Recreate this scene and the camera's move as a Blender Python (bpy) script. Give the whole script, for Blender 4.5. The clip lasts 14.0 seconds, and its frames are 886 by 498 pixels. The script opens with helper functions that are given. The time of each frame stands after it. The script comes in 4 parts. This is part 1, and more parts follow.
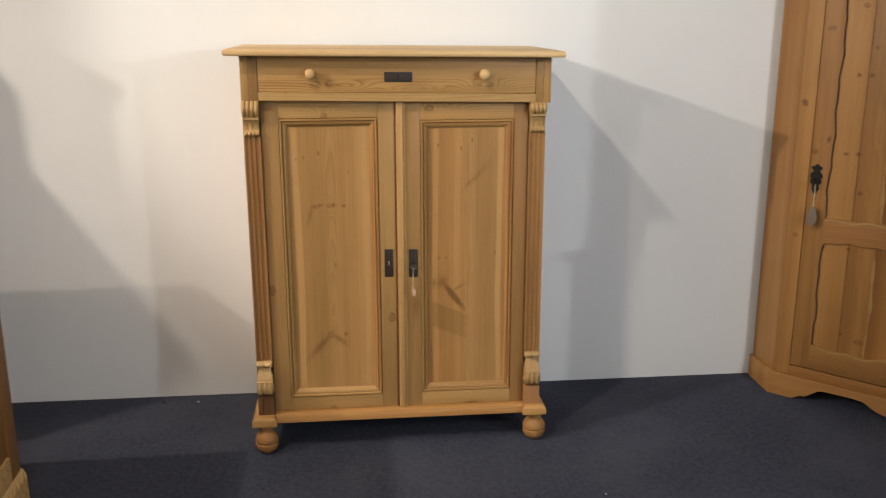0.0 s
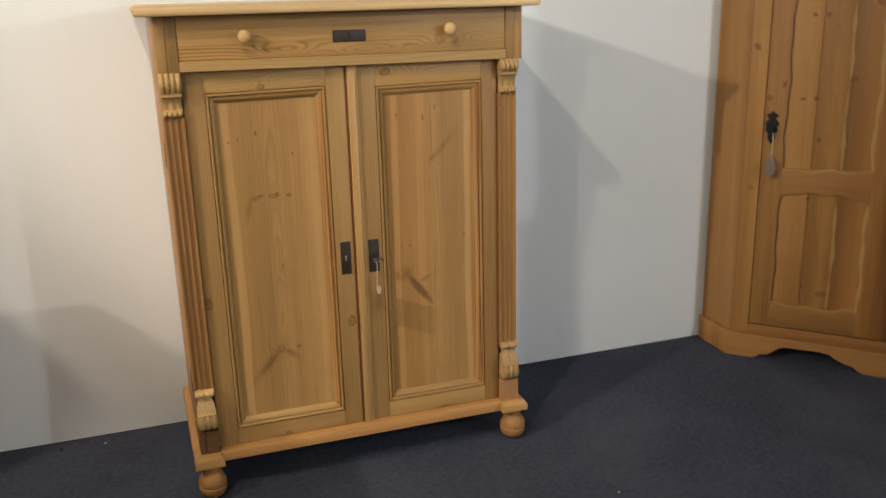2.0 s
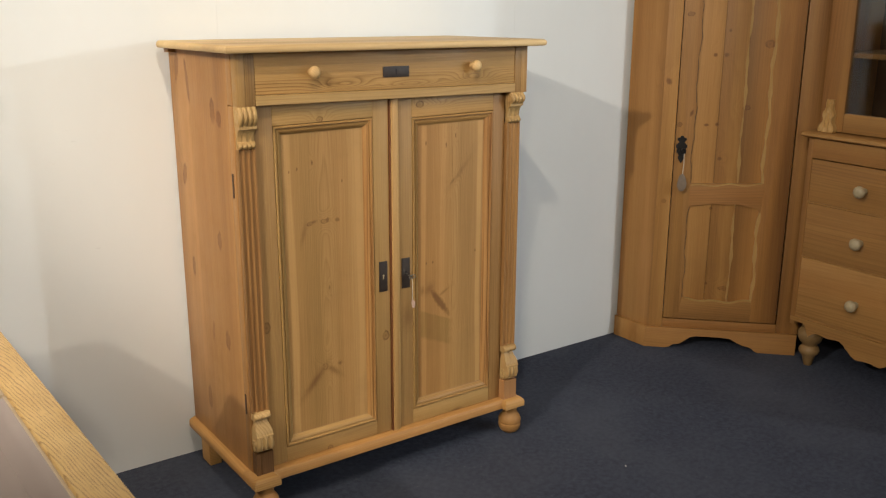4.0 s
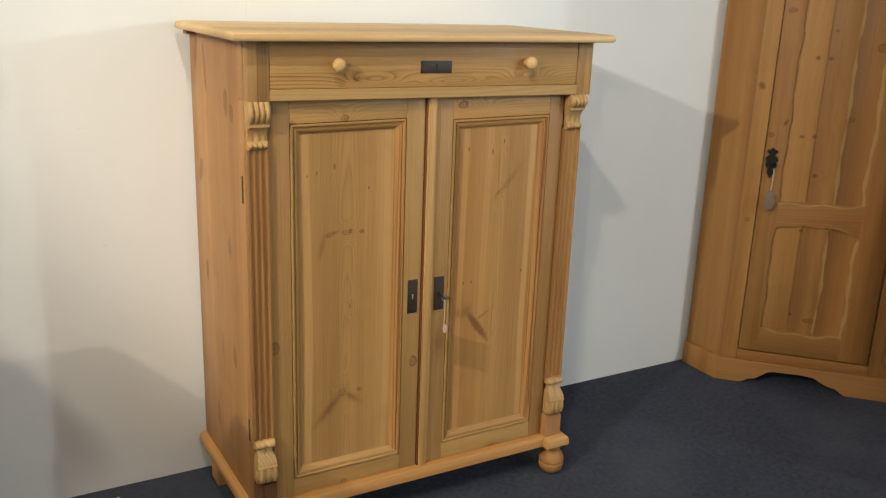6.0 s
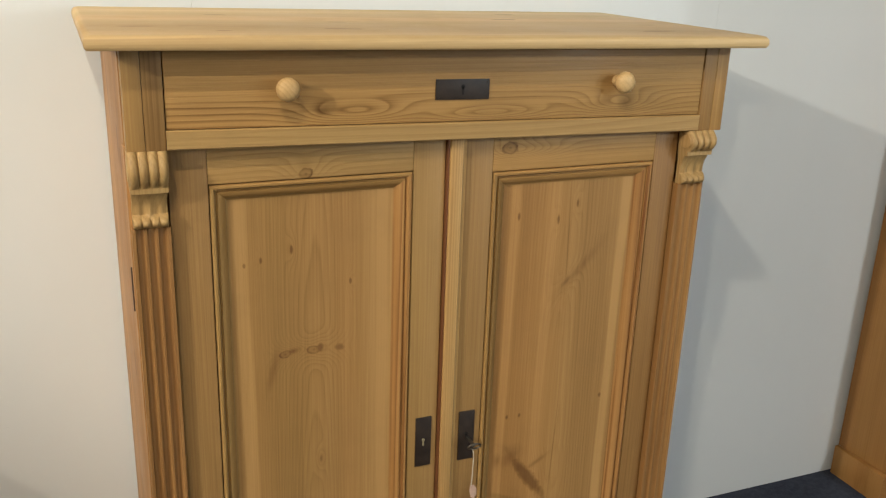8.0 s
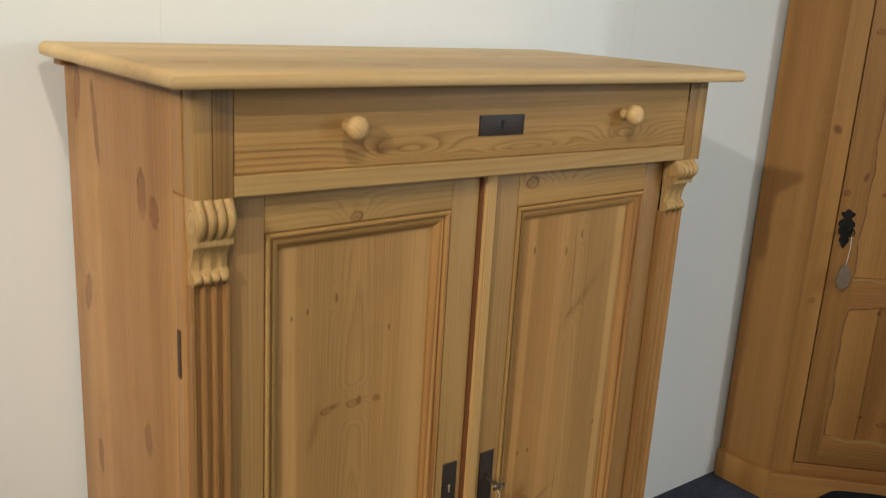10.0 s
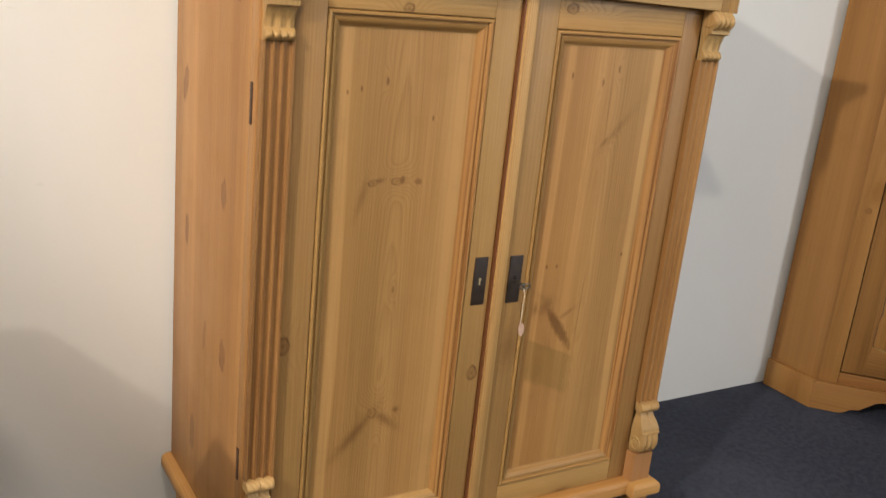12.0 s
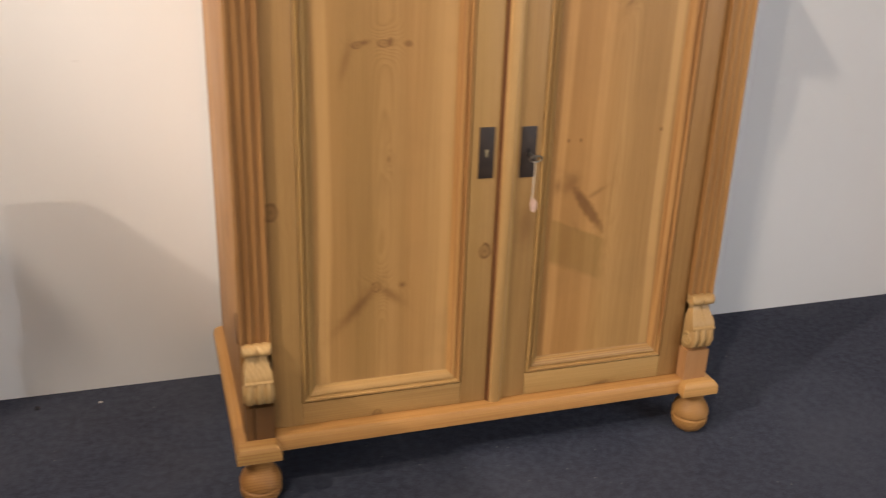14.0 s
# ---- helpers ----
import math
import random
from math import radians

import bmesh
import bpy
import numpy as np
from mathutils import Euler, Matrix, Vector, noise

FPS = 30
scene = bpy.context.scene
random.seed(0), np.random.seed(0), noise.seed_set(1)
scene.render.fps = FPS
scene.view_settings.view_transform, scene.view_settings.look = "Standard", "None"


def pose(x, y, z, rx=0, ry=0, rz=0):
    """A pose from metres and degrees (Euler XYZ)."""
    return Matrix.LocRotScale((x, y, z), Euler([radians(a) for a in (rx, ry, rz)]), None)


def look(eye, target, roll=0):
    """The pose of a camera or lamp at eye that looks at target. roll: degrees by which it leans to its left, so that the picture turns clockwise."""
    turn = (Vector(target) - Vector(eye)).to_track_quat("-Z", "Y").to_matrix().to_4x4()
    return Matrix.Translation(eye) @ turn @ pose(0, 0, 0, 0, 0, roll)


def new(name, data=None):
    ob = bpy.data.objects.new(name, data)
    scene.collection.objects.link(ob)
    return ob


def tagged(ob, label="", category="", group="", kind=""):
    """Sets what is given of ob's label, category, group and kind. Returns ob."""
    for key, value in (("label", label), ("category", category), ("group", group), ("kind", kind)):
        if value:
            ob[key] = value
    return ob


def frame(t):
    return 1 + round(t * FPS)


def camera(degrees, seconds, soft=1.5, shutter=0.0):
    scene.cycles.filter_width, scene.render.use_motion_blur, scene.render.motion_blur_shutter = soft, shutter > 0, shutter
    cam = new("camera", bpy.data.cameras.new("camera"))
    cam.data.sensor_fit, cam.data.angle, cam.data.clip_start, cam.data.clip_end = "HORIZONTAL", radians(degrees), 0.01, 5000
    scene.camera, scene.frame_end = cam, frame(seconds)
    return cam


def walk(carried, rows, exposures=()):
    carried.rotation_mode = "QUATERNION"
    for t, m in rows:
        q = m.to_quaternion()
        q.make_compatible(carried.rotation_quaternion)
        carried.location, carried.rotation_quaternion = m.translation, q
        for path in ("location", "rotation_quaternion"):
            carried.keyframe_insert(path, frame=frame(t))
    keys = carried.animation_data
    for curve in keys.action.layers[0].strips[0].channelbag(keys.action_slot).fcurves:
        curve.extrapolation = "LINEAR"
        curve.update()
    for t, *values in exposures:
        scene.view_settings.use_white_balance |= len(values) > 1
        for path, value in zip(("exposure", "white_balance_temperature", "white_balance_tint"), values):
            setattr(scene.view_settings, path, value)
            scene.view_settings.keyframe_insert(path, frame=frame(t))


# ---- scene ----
cam = camera(50.6, 14.0, soft=1.2, shutter=0.5)
PATH = [
    (0, (-0.135, -2.968, 1.498), (0.052, -1.047, 0.974), -0.1),
    (0.5, (-0.196, -2.907, 1.477), (0.088, -1.004, 0.934), 0.4),
    (1, (-0.258, -2.796, 1.451), (0.06, -0.899, 0.904), 0.5),
    (1.5, (-0.363, -2.609, 1.47), (0.039, -0.726, 0.931), 0.6),
    (2, (-0.544, -2.447, 1.446), (0.052, -0.634, 0.846), -1.5),
    (2.2, (-0.63, -2.391, 1.435), (0.048, -0.608, 0.833), -2.7),
    (4.3, (-1.46, -2.29, 1.503), (-0.335, -0.729, 0.96), 0.6),
    (4.5, (-1.451, -2.288, 1.512), (-0.346, -0.717, 0.954), 0.2),
    (5, (-1.439, -2.28, 1.505), (-0.346, -0.702, 0.946), -0.2),
    (5.5, (-1.351, -2.21, 1.5), (-0.287, -0.6, 0.974), 0.4),
    (6, (-1.125, -2.079, 1.505), (-0.176, -0.42, 0.916), 2.1),
    (6.5, (-0.939, -1.894, 1.473), (-0.032, -0.22, 0.861), 1.7),
    (7, (-0.745, -1.639, 1.491), (0.14, 0.048, 0.883), 0.8),
    (7.5, (-0.573, -1.428, 1.489), (0.149, 0.333, 0.872), 0.8),
    (7.7, (-0.531, -1.377, 1.486), (0.169, 0.381, 0.837), 1.8),
    (9.8, (-0.901, -1.042, 1.487), (0.289, 0.457, 0.906), 3.0),
    (10, (-0.914, -1.059, 1.458), (0.287, 0.44, 0.9), 3.4),
    (10.5, (-0.928, -1.162, 1.393), (0.187, 0.418, 0.883), 4.4),
    (11, (-0.947, -1.278, 1.331), (0.1, 0.348, 0.824), 5.1),
    (11.5, (-0.973, -1.328, 1.268), (0.049, 0.302, 0.722), 5.1),
    (12, (-0.966, -1.372, 1.211), (0.045, 0.251, 0.624), 5.9),
    (12.5, (-0.94, -1.441, 1.137), (0.057, 0.196, 0.567), 4.6),
    (13, (-0.946, -1.46, 1.102), (0.02, 0.166, 0.449), 5.3),
    (13.2, (-0.92, -1.478, 1.094), (-0.039, 0.194, 0.439), 4.5),
    (13.5, (-0.83, -1.509, 1.103), (-0.106, 0.227, 0.423), 3.5),
    (13.7, (-0.74, -1.504, 1.127), (-0.116, 0.24, 0.375), 3.3),
    (14, (-0.592, -1.505, 1.115), (-0.016, 0.255, 0.358), 2.0),
]
EXPOSURES = [(0, -0.02, 6560, 13), (1.0, -0.07, 6570, 11), (2.0, -0.14, 6550, 10), (4.3, -0.02, 6530, 8), (6.5, -0.06, 6500, 6), (7.5, -0.10, 6420, 5), (10.0, -0.34, 6340, 5), (10.5, -0.26, 6420, 6), (11.0, -0.25, 6450, 7), (11.5, -0.04, 6450, 8), (12.0, 0.10, 6550, 11), (12.8, 0.41, 6650, 13), (13.2, 0.47, 6680, 13), (13.5, 0.30, 6700, 14), (14.0, 0.22, 6700, 17)]
walk(cam, [(t, look(eye, target, roll)) for t, eye, target, roll in PATH], EXPOSURES)

# ---- light ----
world = bpy.data.worlds.new("hall_air")
scene.world = world
world.use_nodes = True
world.node_tree.nodes["Background"].inputs[0].default_value = (0.9, 0.93, 1.0, 1)
world.node_tree.nodes["Background"].inputs[1].default_value = 0.004


def bulb(name, at, watts, colour, radius):
    data = bpy.data.lights.new(name, "POINT")
    data.energy, data.color, data.shadow_soft_size = watts, colour, radius
    ob = new(name, data)
    ob.location = at
    return ob


def spot(name, at, target, watts, colour, radius, cone, blend):
    data = bpy.data.lights.new(name, "SPOT")
    data.energy, data.color, data.shadow_soft_size = watts, colour, radius
    data.spot_size, data.spot_blend = radians(cone), blend
    ob = new(name, data)
    ob.matrix_world = look(at, target)
    return ob


WARM, WHITE, COOL = (1.0, 0.89, 0.72), (1.0, 0.94, 0.84), (0.86, 0.95, 1.0)
spot("ceiling_spot", (-0.93, -1.45, 3.00), (0.25, 0.25, 0.75), 102, WARM, 0.03, 78, 0.8)
spot("ceiling_spot", (-3.86, -1.98, 2.90), (0.98, 0.22, 0.85), 460, WHITE, 0.045, 34, 0.45)
bulb("ceiling_spot", (-3.50, -4.40, 3.00), 185, WARM, 0.035)
spot("ceiling_spot", (-2.70, -0.90, 2.90), (-0.92, 0.45, 0.25), 190, WARM, 0.03, 54, 1.0)
# unseen spot added to brighten the counter's rail and tray
spot("ceiling_spot", (-2.60, -2.60, 3.00), (-1.42, -1.25, 0.80), 120, WARM, 0.05, 27, 0.9)
# unseen cool spot added to brighten the right wall and corner cupboard
spot("ceiling_spot", (2.40, -4.60, 3.00), (1.35, 0.45, 1.25), 368, COOL, 0.20, 38, 0.8)
bulb("ceiling_spot", (5.60, -7.00, 2.40), 450, COOL, 0.08)
# unseen soft bulbs, added as fill for the hall's general light
for at in ((-1.6, -6.0, 3.1), (0.9, -5.2, 3.1), (-3.0, -8.6, 3.1), (3.0, -7.5, 3.1), (-5.0, -7.5, 3.1)):
    bulb("hall_lamp", at, 22, COOL, 0.25)


# ---- materials ----
class Nodes:
    """Builds one node material step by step."""

    def __init__(self, name):
        self.mat = bpy.data.materials.new(name)
        self.mat.use_nodes = True
        self.tree = self.mat.node_tree
        self.bsdf = self.tree.nodes["Principled BSDF"]

    def add(self, kind, **inputs):
        n = self.tree.nodes.new(kind)
        for k, v in inputs.items():
            self.put(n.inputs[k.replace("_", " ")], v)
        return n

    def put(self, socket, v):
        if isinstance(v, bpy.types.NodeSocket):
            self.tree.links.new(v, socket)
        else:
            socket.default_value = v

    def math(self, op, a, b=0.0, c=0.0):
        n = self.tree.nodes.new("ShaderNodeMath")
        n.operation = op
        for s, v in zip(n.inputs, (a, b, c)):
            self.put(s, v)
        return n.outputs[0]

    def vmath(self, op, a, b=(0, 0, 0)):
        n = self.tree.nodes.new("ShaderNodeVectorMath")
        n.operation = op
        self.put(n.inputs[0], a)
        self.put(n.inputs[1], b)
        return n.outputs["Value"] if op in ("LENGTH", "DOT_PRODUCT") else n.outputs[0]

    def noise(self, vec, scale, detail=2.0, rough=0.5):
        return self.add("ShaderNodeTexNoise", Vector=vec, Scale=scale, Detail=detail, Roughness=rough).outputs["Fac"]

    def ramp(self, fac, *stops):
        n = self.tree.nodes.new("ShaderNodeValToRGB")
        self.put(n.inputs[0], fac)
        e = n.color_ramp.elements
        while len(e) < len(stops):
            e.new(0.5)
        for el, (p, c) in zip(e, stops):
            el.position = p
            el.color = (*c, 1) if len(c) == 3 else c
        return n.outputs[0]

    def mix(self, fac, a, b, mode="MIX"):
        n = self.tree.nodes.new("ShaderNodeMix")
        n.data_type, n.blend_type = "RGBA", mode
        self.put(n.inputs[0], fac)
        for s, v in ((n.inputs[6], a), (n.inputs[7], b)):
            self.put(s, (*v, 1) if isinstance(v, tuple) and len(v) == 3 else v)
        return n.outputs[2]

    def span(self, v, a, b, c=0.0, d=1.0):
        n = self.add("ShaderNodeMapRange", Value=v)
        n.inputs[1].default_value, n.inputs[2].default_value, n.inputs[3].default_value, n.inputs[4].default_value = a, b, c, d
        return n.outputs[0]

    def bump(self, height, strength, distance=0.002):
        b = self.add("ShaderNodeBump", Height=height, Strength=strength, Distance=distance)
        self.put(self.bsdf.inputs["Normal"], b.outputs[0])

    def finish(self, colour, rough, metal=0.0):
        self.put(self.bsdf.inputs["Base Color"], colour)
        self.put(self.bsdf.inputs["Roughness"], rough)
        self.put(self.bsdf.inputs["Metallic"], metal)
        return self.mat


def pine(name, axis, light, dark, rings=80.0, figure=22.0, lines=0.55, streak=0.5, knots=(), wild=0.0, gloss=0.42, seed=0.0, boards=0.0, face=0, fscale=2.6, pith=None, sap=(), band=None, patch=None, swirl=2.4):
    """Waxed wood with the grain along axis 0, 1 or 2. rings: lines a metre across the grain; figure: how far they bend
    into arches;
    lines: their darkness; wild: share of chance knots; boards: width of the glued boards.
    knots: (x, z, width, height, lean in degrees, darkness) of knots and other dark marks on an upright face; with
    face=1 the first number runs along y, with face=2 they are x and y on a level face.
    swirl: how far a knot bends the lines round it.
    pith: (place across, depth, its change along the grain, its wander) of the heart, which gives nested arches; sap:
    pale strips (place across, half width, paleness); band: (place across, half width) outside which the lines fade;
    patch: (left, right, top at left, top at right, height) of a slanting olive stain."""
    n = Nodes(name)
    p = n.add("ShaderNodeTexCoord").outputs["Object"]
    rnd = n.add("ShaderNodeObjectInfo").outputs["Random"]
    off = n.add("ShaderNodeCombineXYZ", X=n.math("MULTIPLY_ADD", rnd, 37.0, seed), Y=n.math("MULTIPLY_ADD", rnd, 53.0, seed * 2), Z=n.math("MULTIPLY_ADD", rnd, 71.0, seed * 3)).outputs[0]
    q = n.vmath("ADD", p, off)

    def stretched(f):
        k = [1.0, 1.0, 1.0]
        k[axis] = f
        return n.vmath("MULTIPLY", q, tuple(k))

    cross = [1.0, 0.83, 0.91]
    cross[axis] = 0.0
    across = n.vmath("DOT_PRODUCT", q, tuple(cross))
    field = n.math("ADD", n.math("MULTIPLY", across, rings), n.math("MULTIPLY", n.noise(stretched(0.20), fscale, 1.5, 0.35), figure))
    field = n.math("ADD", field, n.math("MULTIPLY", n.noise(stretched(0.03), 14.0, 2.0, 0.5), 4.5))
    xyz = n.add("ShaderNodeSeparateXYZ", Vector=p).outputs
    side, along = xyz[1 if face else (2 if axis == 0 else 0)], xyz[axis]
    ia, ib = ((0, 2), (1, 2), (0, 1))[face]

    def flat(a, b):
        t = [0.0, 0.0, 0.0]
        t[ia], t[ib] = a, b
        return tuple(t)

    if pith:
        at, deep, slope, wander = pith
        off_axis = n.math("ADD", side, n.math("MULTIPLY_ADD", n.noise(stretched(0.25), 5.0, 1.0), 0.024, -at - 0.012))
        drift = n.math("MULTIPLY_ADD", n.noise(stretched(0.35), 7.0, 1.5), wander, deep - wander * 0.5)
        down = n.math("MULTIPLY_ADD", along, slope, drift)
        field = n.math("MULTIPLY", n.math("SQRT", n.math("ADD", n.math("MULTIPLY", off_axis, off_axis), n.math("MULTIPLY", down, down))), rings)
        field = n.math("ADD", field, n.math("MULTIPLY", n.noise(stretched(0.08), 30.0, 2.0), 1.1))
    # chance knots, and those set by hand, push the rings aside
    cells = n.add("ShaderNodeTexVoronoi", Vector=stretched(0.5), Scale=6.0, Randomness=1.0)
    pick = n.math("GREATER_THAN", n.add("ShaderNodeSeparateColor", Color=cells.outputs["Color"]).outputs[0], 1.0 - wild)
    dist = n.math("ADD", cells.outputs["Distance"], n.span(n.noise(q, 70.0), 0.0, 1.0, -0.012, 0.012))
    spot_ = n.math("MULTIPLY", n.span(dist, 0.16, 0.0), pick)
    mark = n.math("MULTIPLY", n.span(dist, 0.060, 0.035), pick)
    field = n.math("ADD", field, n.math("MULTIPLY", n.math("POWER", spot_, 2.0), 2.5))
    for x, z, w, h, lean, depth in knots:
        v = n.vmath("ADD", p, flat(-x, -z))
        a = radians(lean)
        c1, s1, c2, s2 = math.cos(a) / w, math.sin(a) / w, math.cos(a) / h, math.sin(a) / h
        u1 = n.vmath("DOT_PRODUCT", v, flat(c1, s1))
        u2 = n.vmath("DOT_PRODUCT", v, flat(-s2, c2))
        d2 = n.math("ADD", n.math("MULTIPLY", u1, u1), n.math("MULTIPLY", u2, u2))
        rough_d = n.math("MULTIPLY", d2, n.span(n.noise(p, 90.0, 2.0), 0.2, 0.8, 0.6, 1.5))
        push = swirl if depth > 0.4 or depth == 0 else 0.6
        field = n.math("ADD", field, n.math("MULTIPLY", n.math("EXPONENT", n.math("MULTIPLY", d2, -0.10)), push))
        if lean == 0 and depth > 0.4 and max(w, h) > 0.0088 and not face:
            ring = n.span(n.math("ABSOLUTE", n.math("SUBTRACT", rough_d, 0.9)), 0.55, 0.0)
            blot = n.math("ADD", n.math("MULTIPLY", n.span(rough_d, 1.5, 0.2), 0.36), n.math("MULTIPLY", ring, n.span(n.noise(p, 60.0), 0.35, 0.65, 0.30, 0.95)))
            blot = n.math("ADD", blot, n.math("MULTIPLY", n.span(rough_d, 0.10, 0.0), 0.3))
        elif face or depth >= 0.55:
            blot = n.math("MULTIPLY", n.span(rough_d, 1.6, 0.35), 0.75)
            if face:
                ring = n.span(n.math("ABSOLUTE", n.math("SUBTRACT", rough_d, 0.95)), 0.6, 0.0)
                blot = n.math("ADD", n.math("MULTIPLY", blot, 0.8), n.math("MULTIPLY", ring, n.span(n.noise(p, 50.0), 0.35, 0.65, 0.10, 0.65)))
        else:
            blot = n.math("EXPONENT", n.math("MULTIPLY", rough_d, -0.8))
        mark = n.math("MAXIMUM", mark, n.math("MULTIPLY", blot, min(1.0, depth * 1.35)))
    field = n.math("ADD", field, n.math("MULTIPLY", n.noise(stretched(0.02), 55.0, 2.0), 0.3))
    saw = n.math("FRACT", field)
    late = n.math("MULTIPLY", n.math("POWER", saw, 2.6), n.span(saw, 1.0, 0.86))
    fine = n.noise(stretched(0.010), 420.0, 3.0, 0.6)
    broad = n.noise(stretched(0.035), 9.0, 2.0, 0.55)
    slow = n.noise(stretched(0.05), 2.6, 2.0, 0.5)
    zone = n.span(n.noise(stretched(0.06), 9.0, 1.5), 0.40, 0.66, 0.5 if swirl > 3 else (0.34 if pith else 0.08), 1.0)
    if band:
        zone = n.math("MULTIPLY", zone, n.span(n.math("ABSOLUTE", n.math("ADD", side, -band[0])), band[1] * 1.25, band[1] * 0.75))
    tone = n.math("ADD", n.math("MULTIPLY", n.math("MULTIPLY", late, zone), lines), n.span(broad, 0.28, 0.72, -streak * 0.30, streak * 0.42))
    tone = n.math("ADD", tone, n.span(slow, 0.3, 0.7, -streak * 0.16, streak * 0.22))
    tone = n.math("ADD", tone, n.span(fine, 0.30, 0.70, -0.10, 0.13))
    tone = n.math("ADD", tone, n.span(rnd, 0.0, 1.0, 0.16, 0.32))
    for at, half, much in sap:
        away = n.math("ABSOLUTE", n.math("ADD", side, n.math("MULTIPLY_ADD", n.noise(stretched(0.3), 6.0, 1.0), 0.020, -at - 0.010)))
        tone = n.math("ADD", tone, n.span(away, half * 1.25, half * 0.7, 0.0, -much))
    if boards:
        cell = n.add("ShaderNodeTexWhiteNoise")
        cell.noise_dimensions = "1D"
        n.put(cell.inputs["W"], n.math("FLOOR", n.math("DIVIDE", across, boards)))
        tone = n.math("ADD", tone, n.span(cell.outputs["Value"], 0.0, 1.0, -0.12, 0.14))
    pale = tuple(min(1.0, c * f) for c, f in zip(light, (1.22, 1.27, 1.36)))
    colour = n.ramp(tone, (0.0, pale), (0.28, light), (1.0, dark))
    red = n.span(n.noise(stretched(0.04), 5.0, 1.0), 0.50, 0.74, 0.0, 0.44)
    colour = n.mix(red, colour, n.mix(1.0, colour, (1.02, 0.84, 0.66), "MULTIPLY"))
    olive = n.span(n.noise(stretched(0.07), 7.0, 2.0), 0.46, 0.70, 0.0, 0.45)
    colour = n.mix(olive, colour, n.mix(1.0, colour, (0.86, 0.93, 0.86), "MULTIPLY"))
    colour = n.mix(n.math("MULTIPLY", mark, 0.9), colour, tuple(c * f for c, f in zip(dark, (0.70, 0.56, 0.46))))
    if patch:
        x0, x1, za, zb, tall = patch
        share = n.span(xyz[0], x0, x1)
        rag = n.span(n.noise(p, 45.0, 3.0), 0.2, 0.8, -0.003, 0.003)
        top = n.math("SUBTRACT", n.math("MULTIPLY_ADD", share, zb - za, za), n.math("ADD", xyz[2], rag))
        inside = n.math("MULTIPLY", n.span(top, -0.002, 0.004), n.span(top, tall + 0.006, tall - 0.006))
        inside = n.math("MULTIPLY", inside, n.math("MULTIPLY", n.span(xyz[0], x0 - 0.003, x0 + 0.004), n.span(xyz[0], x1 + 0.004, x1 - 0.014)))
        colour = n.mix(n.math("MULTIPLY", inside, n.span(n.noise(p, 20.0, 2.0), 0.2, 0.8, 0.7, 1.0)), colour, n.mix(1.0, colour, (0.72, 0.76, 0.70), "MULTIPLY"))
    wear = n.noise(p, 7.0, 5.0, 0.65)
    colour = n.mix(n.span(wear, 0.52, 0.75, 0.0, 0.22), colour, tuple(c * 0.62 for c in light))
    n.bump(n.math("ADD", n.math("MULTIPLY", late, -0.5), n.math("MULTIPLY", fine, 0.6)), 0.25, 0.0012)
    n.put(n.bsdf.inputs["Specular IOR Level"], 0.32)
    return n.finish(colour, n.span(wear, 0.3, 0.7, gloss, gloss + 0.14))


def plain(name, colour, rough, metal=0.0, grain=40.0, vary=0.25, bump=0.15, distance=0.001):
    n = Nodes(name)
    p = n.add("ShaderNodeTexCoord").outputs["Object"]
    a, b = n.noise(p, grain, 4.0, 0.6), n.noise(p, grain * 0.13, 2.0)
    c = n.mix(n.span(a, 0.3, 0.7), tuple(v * (1 - vary) for v in colour), colour)
    c = n.mix(n.span(b, 0.3, 0.7, 0.0, 0.4), c, tuple(v * (1 - vary) for v in colour))
    n.bump(a, bump, distance)
    return n.finish(c, n.span(a, 0.2, 0.8, rough - 0.06, rough + 0.08), metal)


def carpet_mat():
    n = Nodes("needle_felt_carpet")
    p = n.add("ShaderNodeTexCoord").outputs["Object"]
    fleck = n.noise(p, 330.0, 3.0, 0.7)
    tuft = n.noise(p, 58.0, 4.0, 0.66)
    worn = n.noise(p, 1.9, 5.0, 0.6)
    c = n.ramp(fleck, (0.32, (0.009, 0.012, 0.025)), (0.52, (0.021, 0.026, 0.047)), (0.74, (0.060, 0.066, 0.094)))
    c = n.mix(n.span(tuft, 0.44, 0.66, 0.0, 0.50), c, (0.052, 0.060, 0.086))
    c = n.mix(n.span(tuft, 0.46, 0.30, 0.0, 0.6), c, (0.012, 0.016, 0.028))
    c = n.mix(n.span(worn, 0.45, 0.70, 0.0, 0.45), c, (0.060, 0.066, 0.088))
    cells = n.add("ShaderNodeTexVoronoi", Vector=p, Scale=46.0, Randomness=1.0)
    pick = n.math("GREATER_THAN", n.add("ShaderNodeSeparateColor", Color=cells.outputs["Color"]).outputs[0], 0.86)
    c = n.mix(n.math("MULTIPLY", n.span(cells.outputs["Distance"], 0.10, 0.04), n.math("MULTIPLY", pick, 0.55)), c, (0.24, 0.23, 0.22))
    n.bump(n.math("ADD", fleck, n.math("MULTIPLY", tuft, 0.4)), 0.25, 0.002)
    return n.finish(c, 0.95)


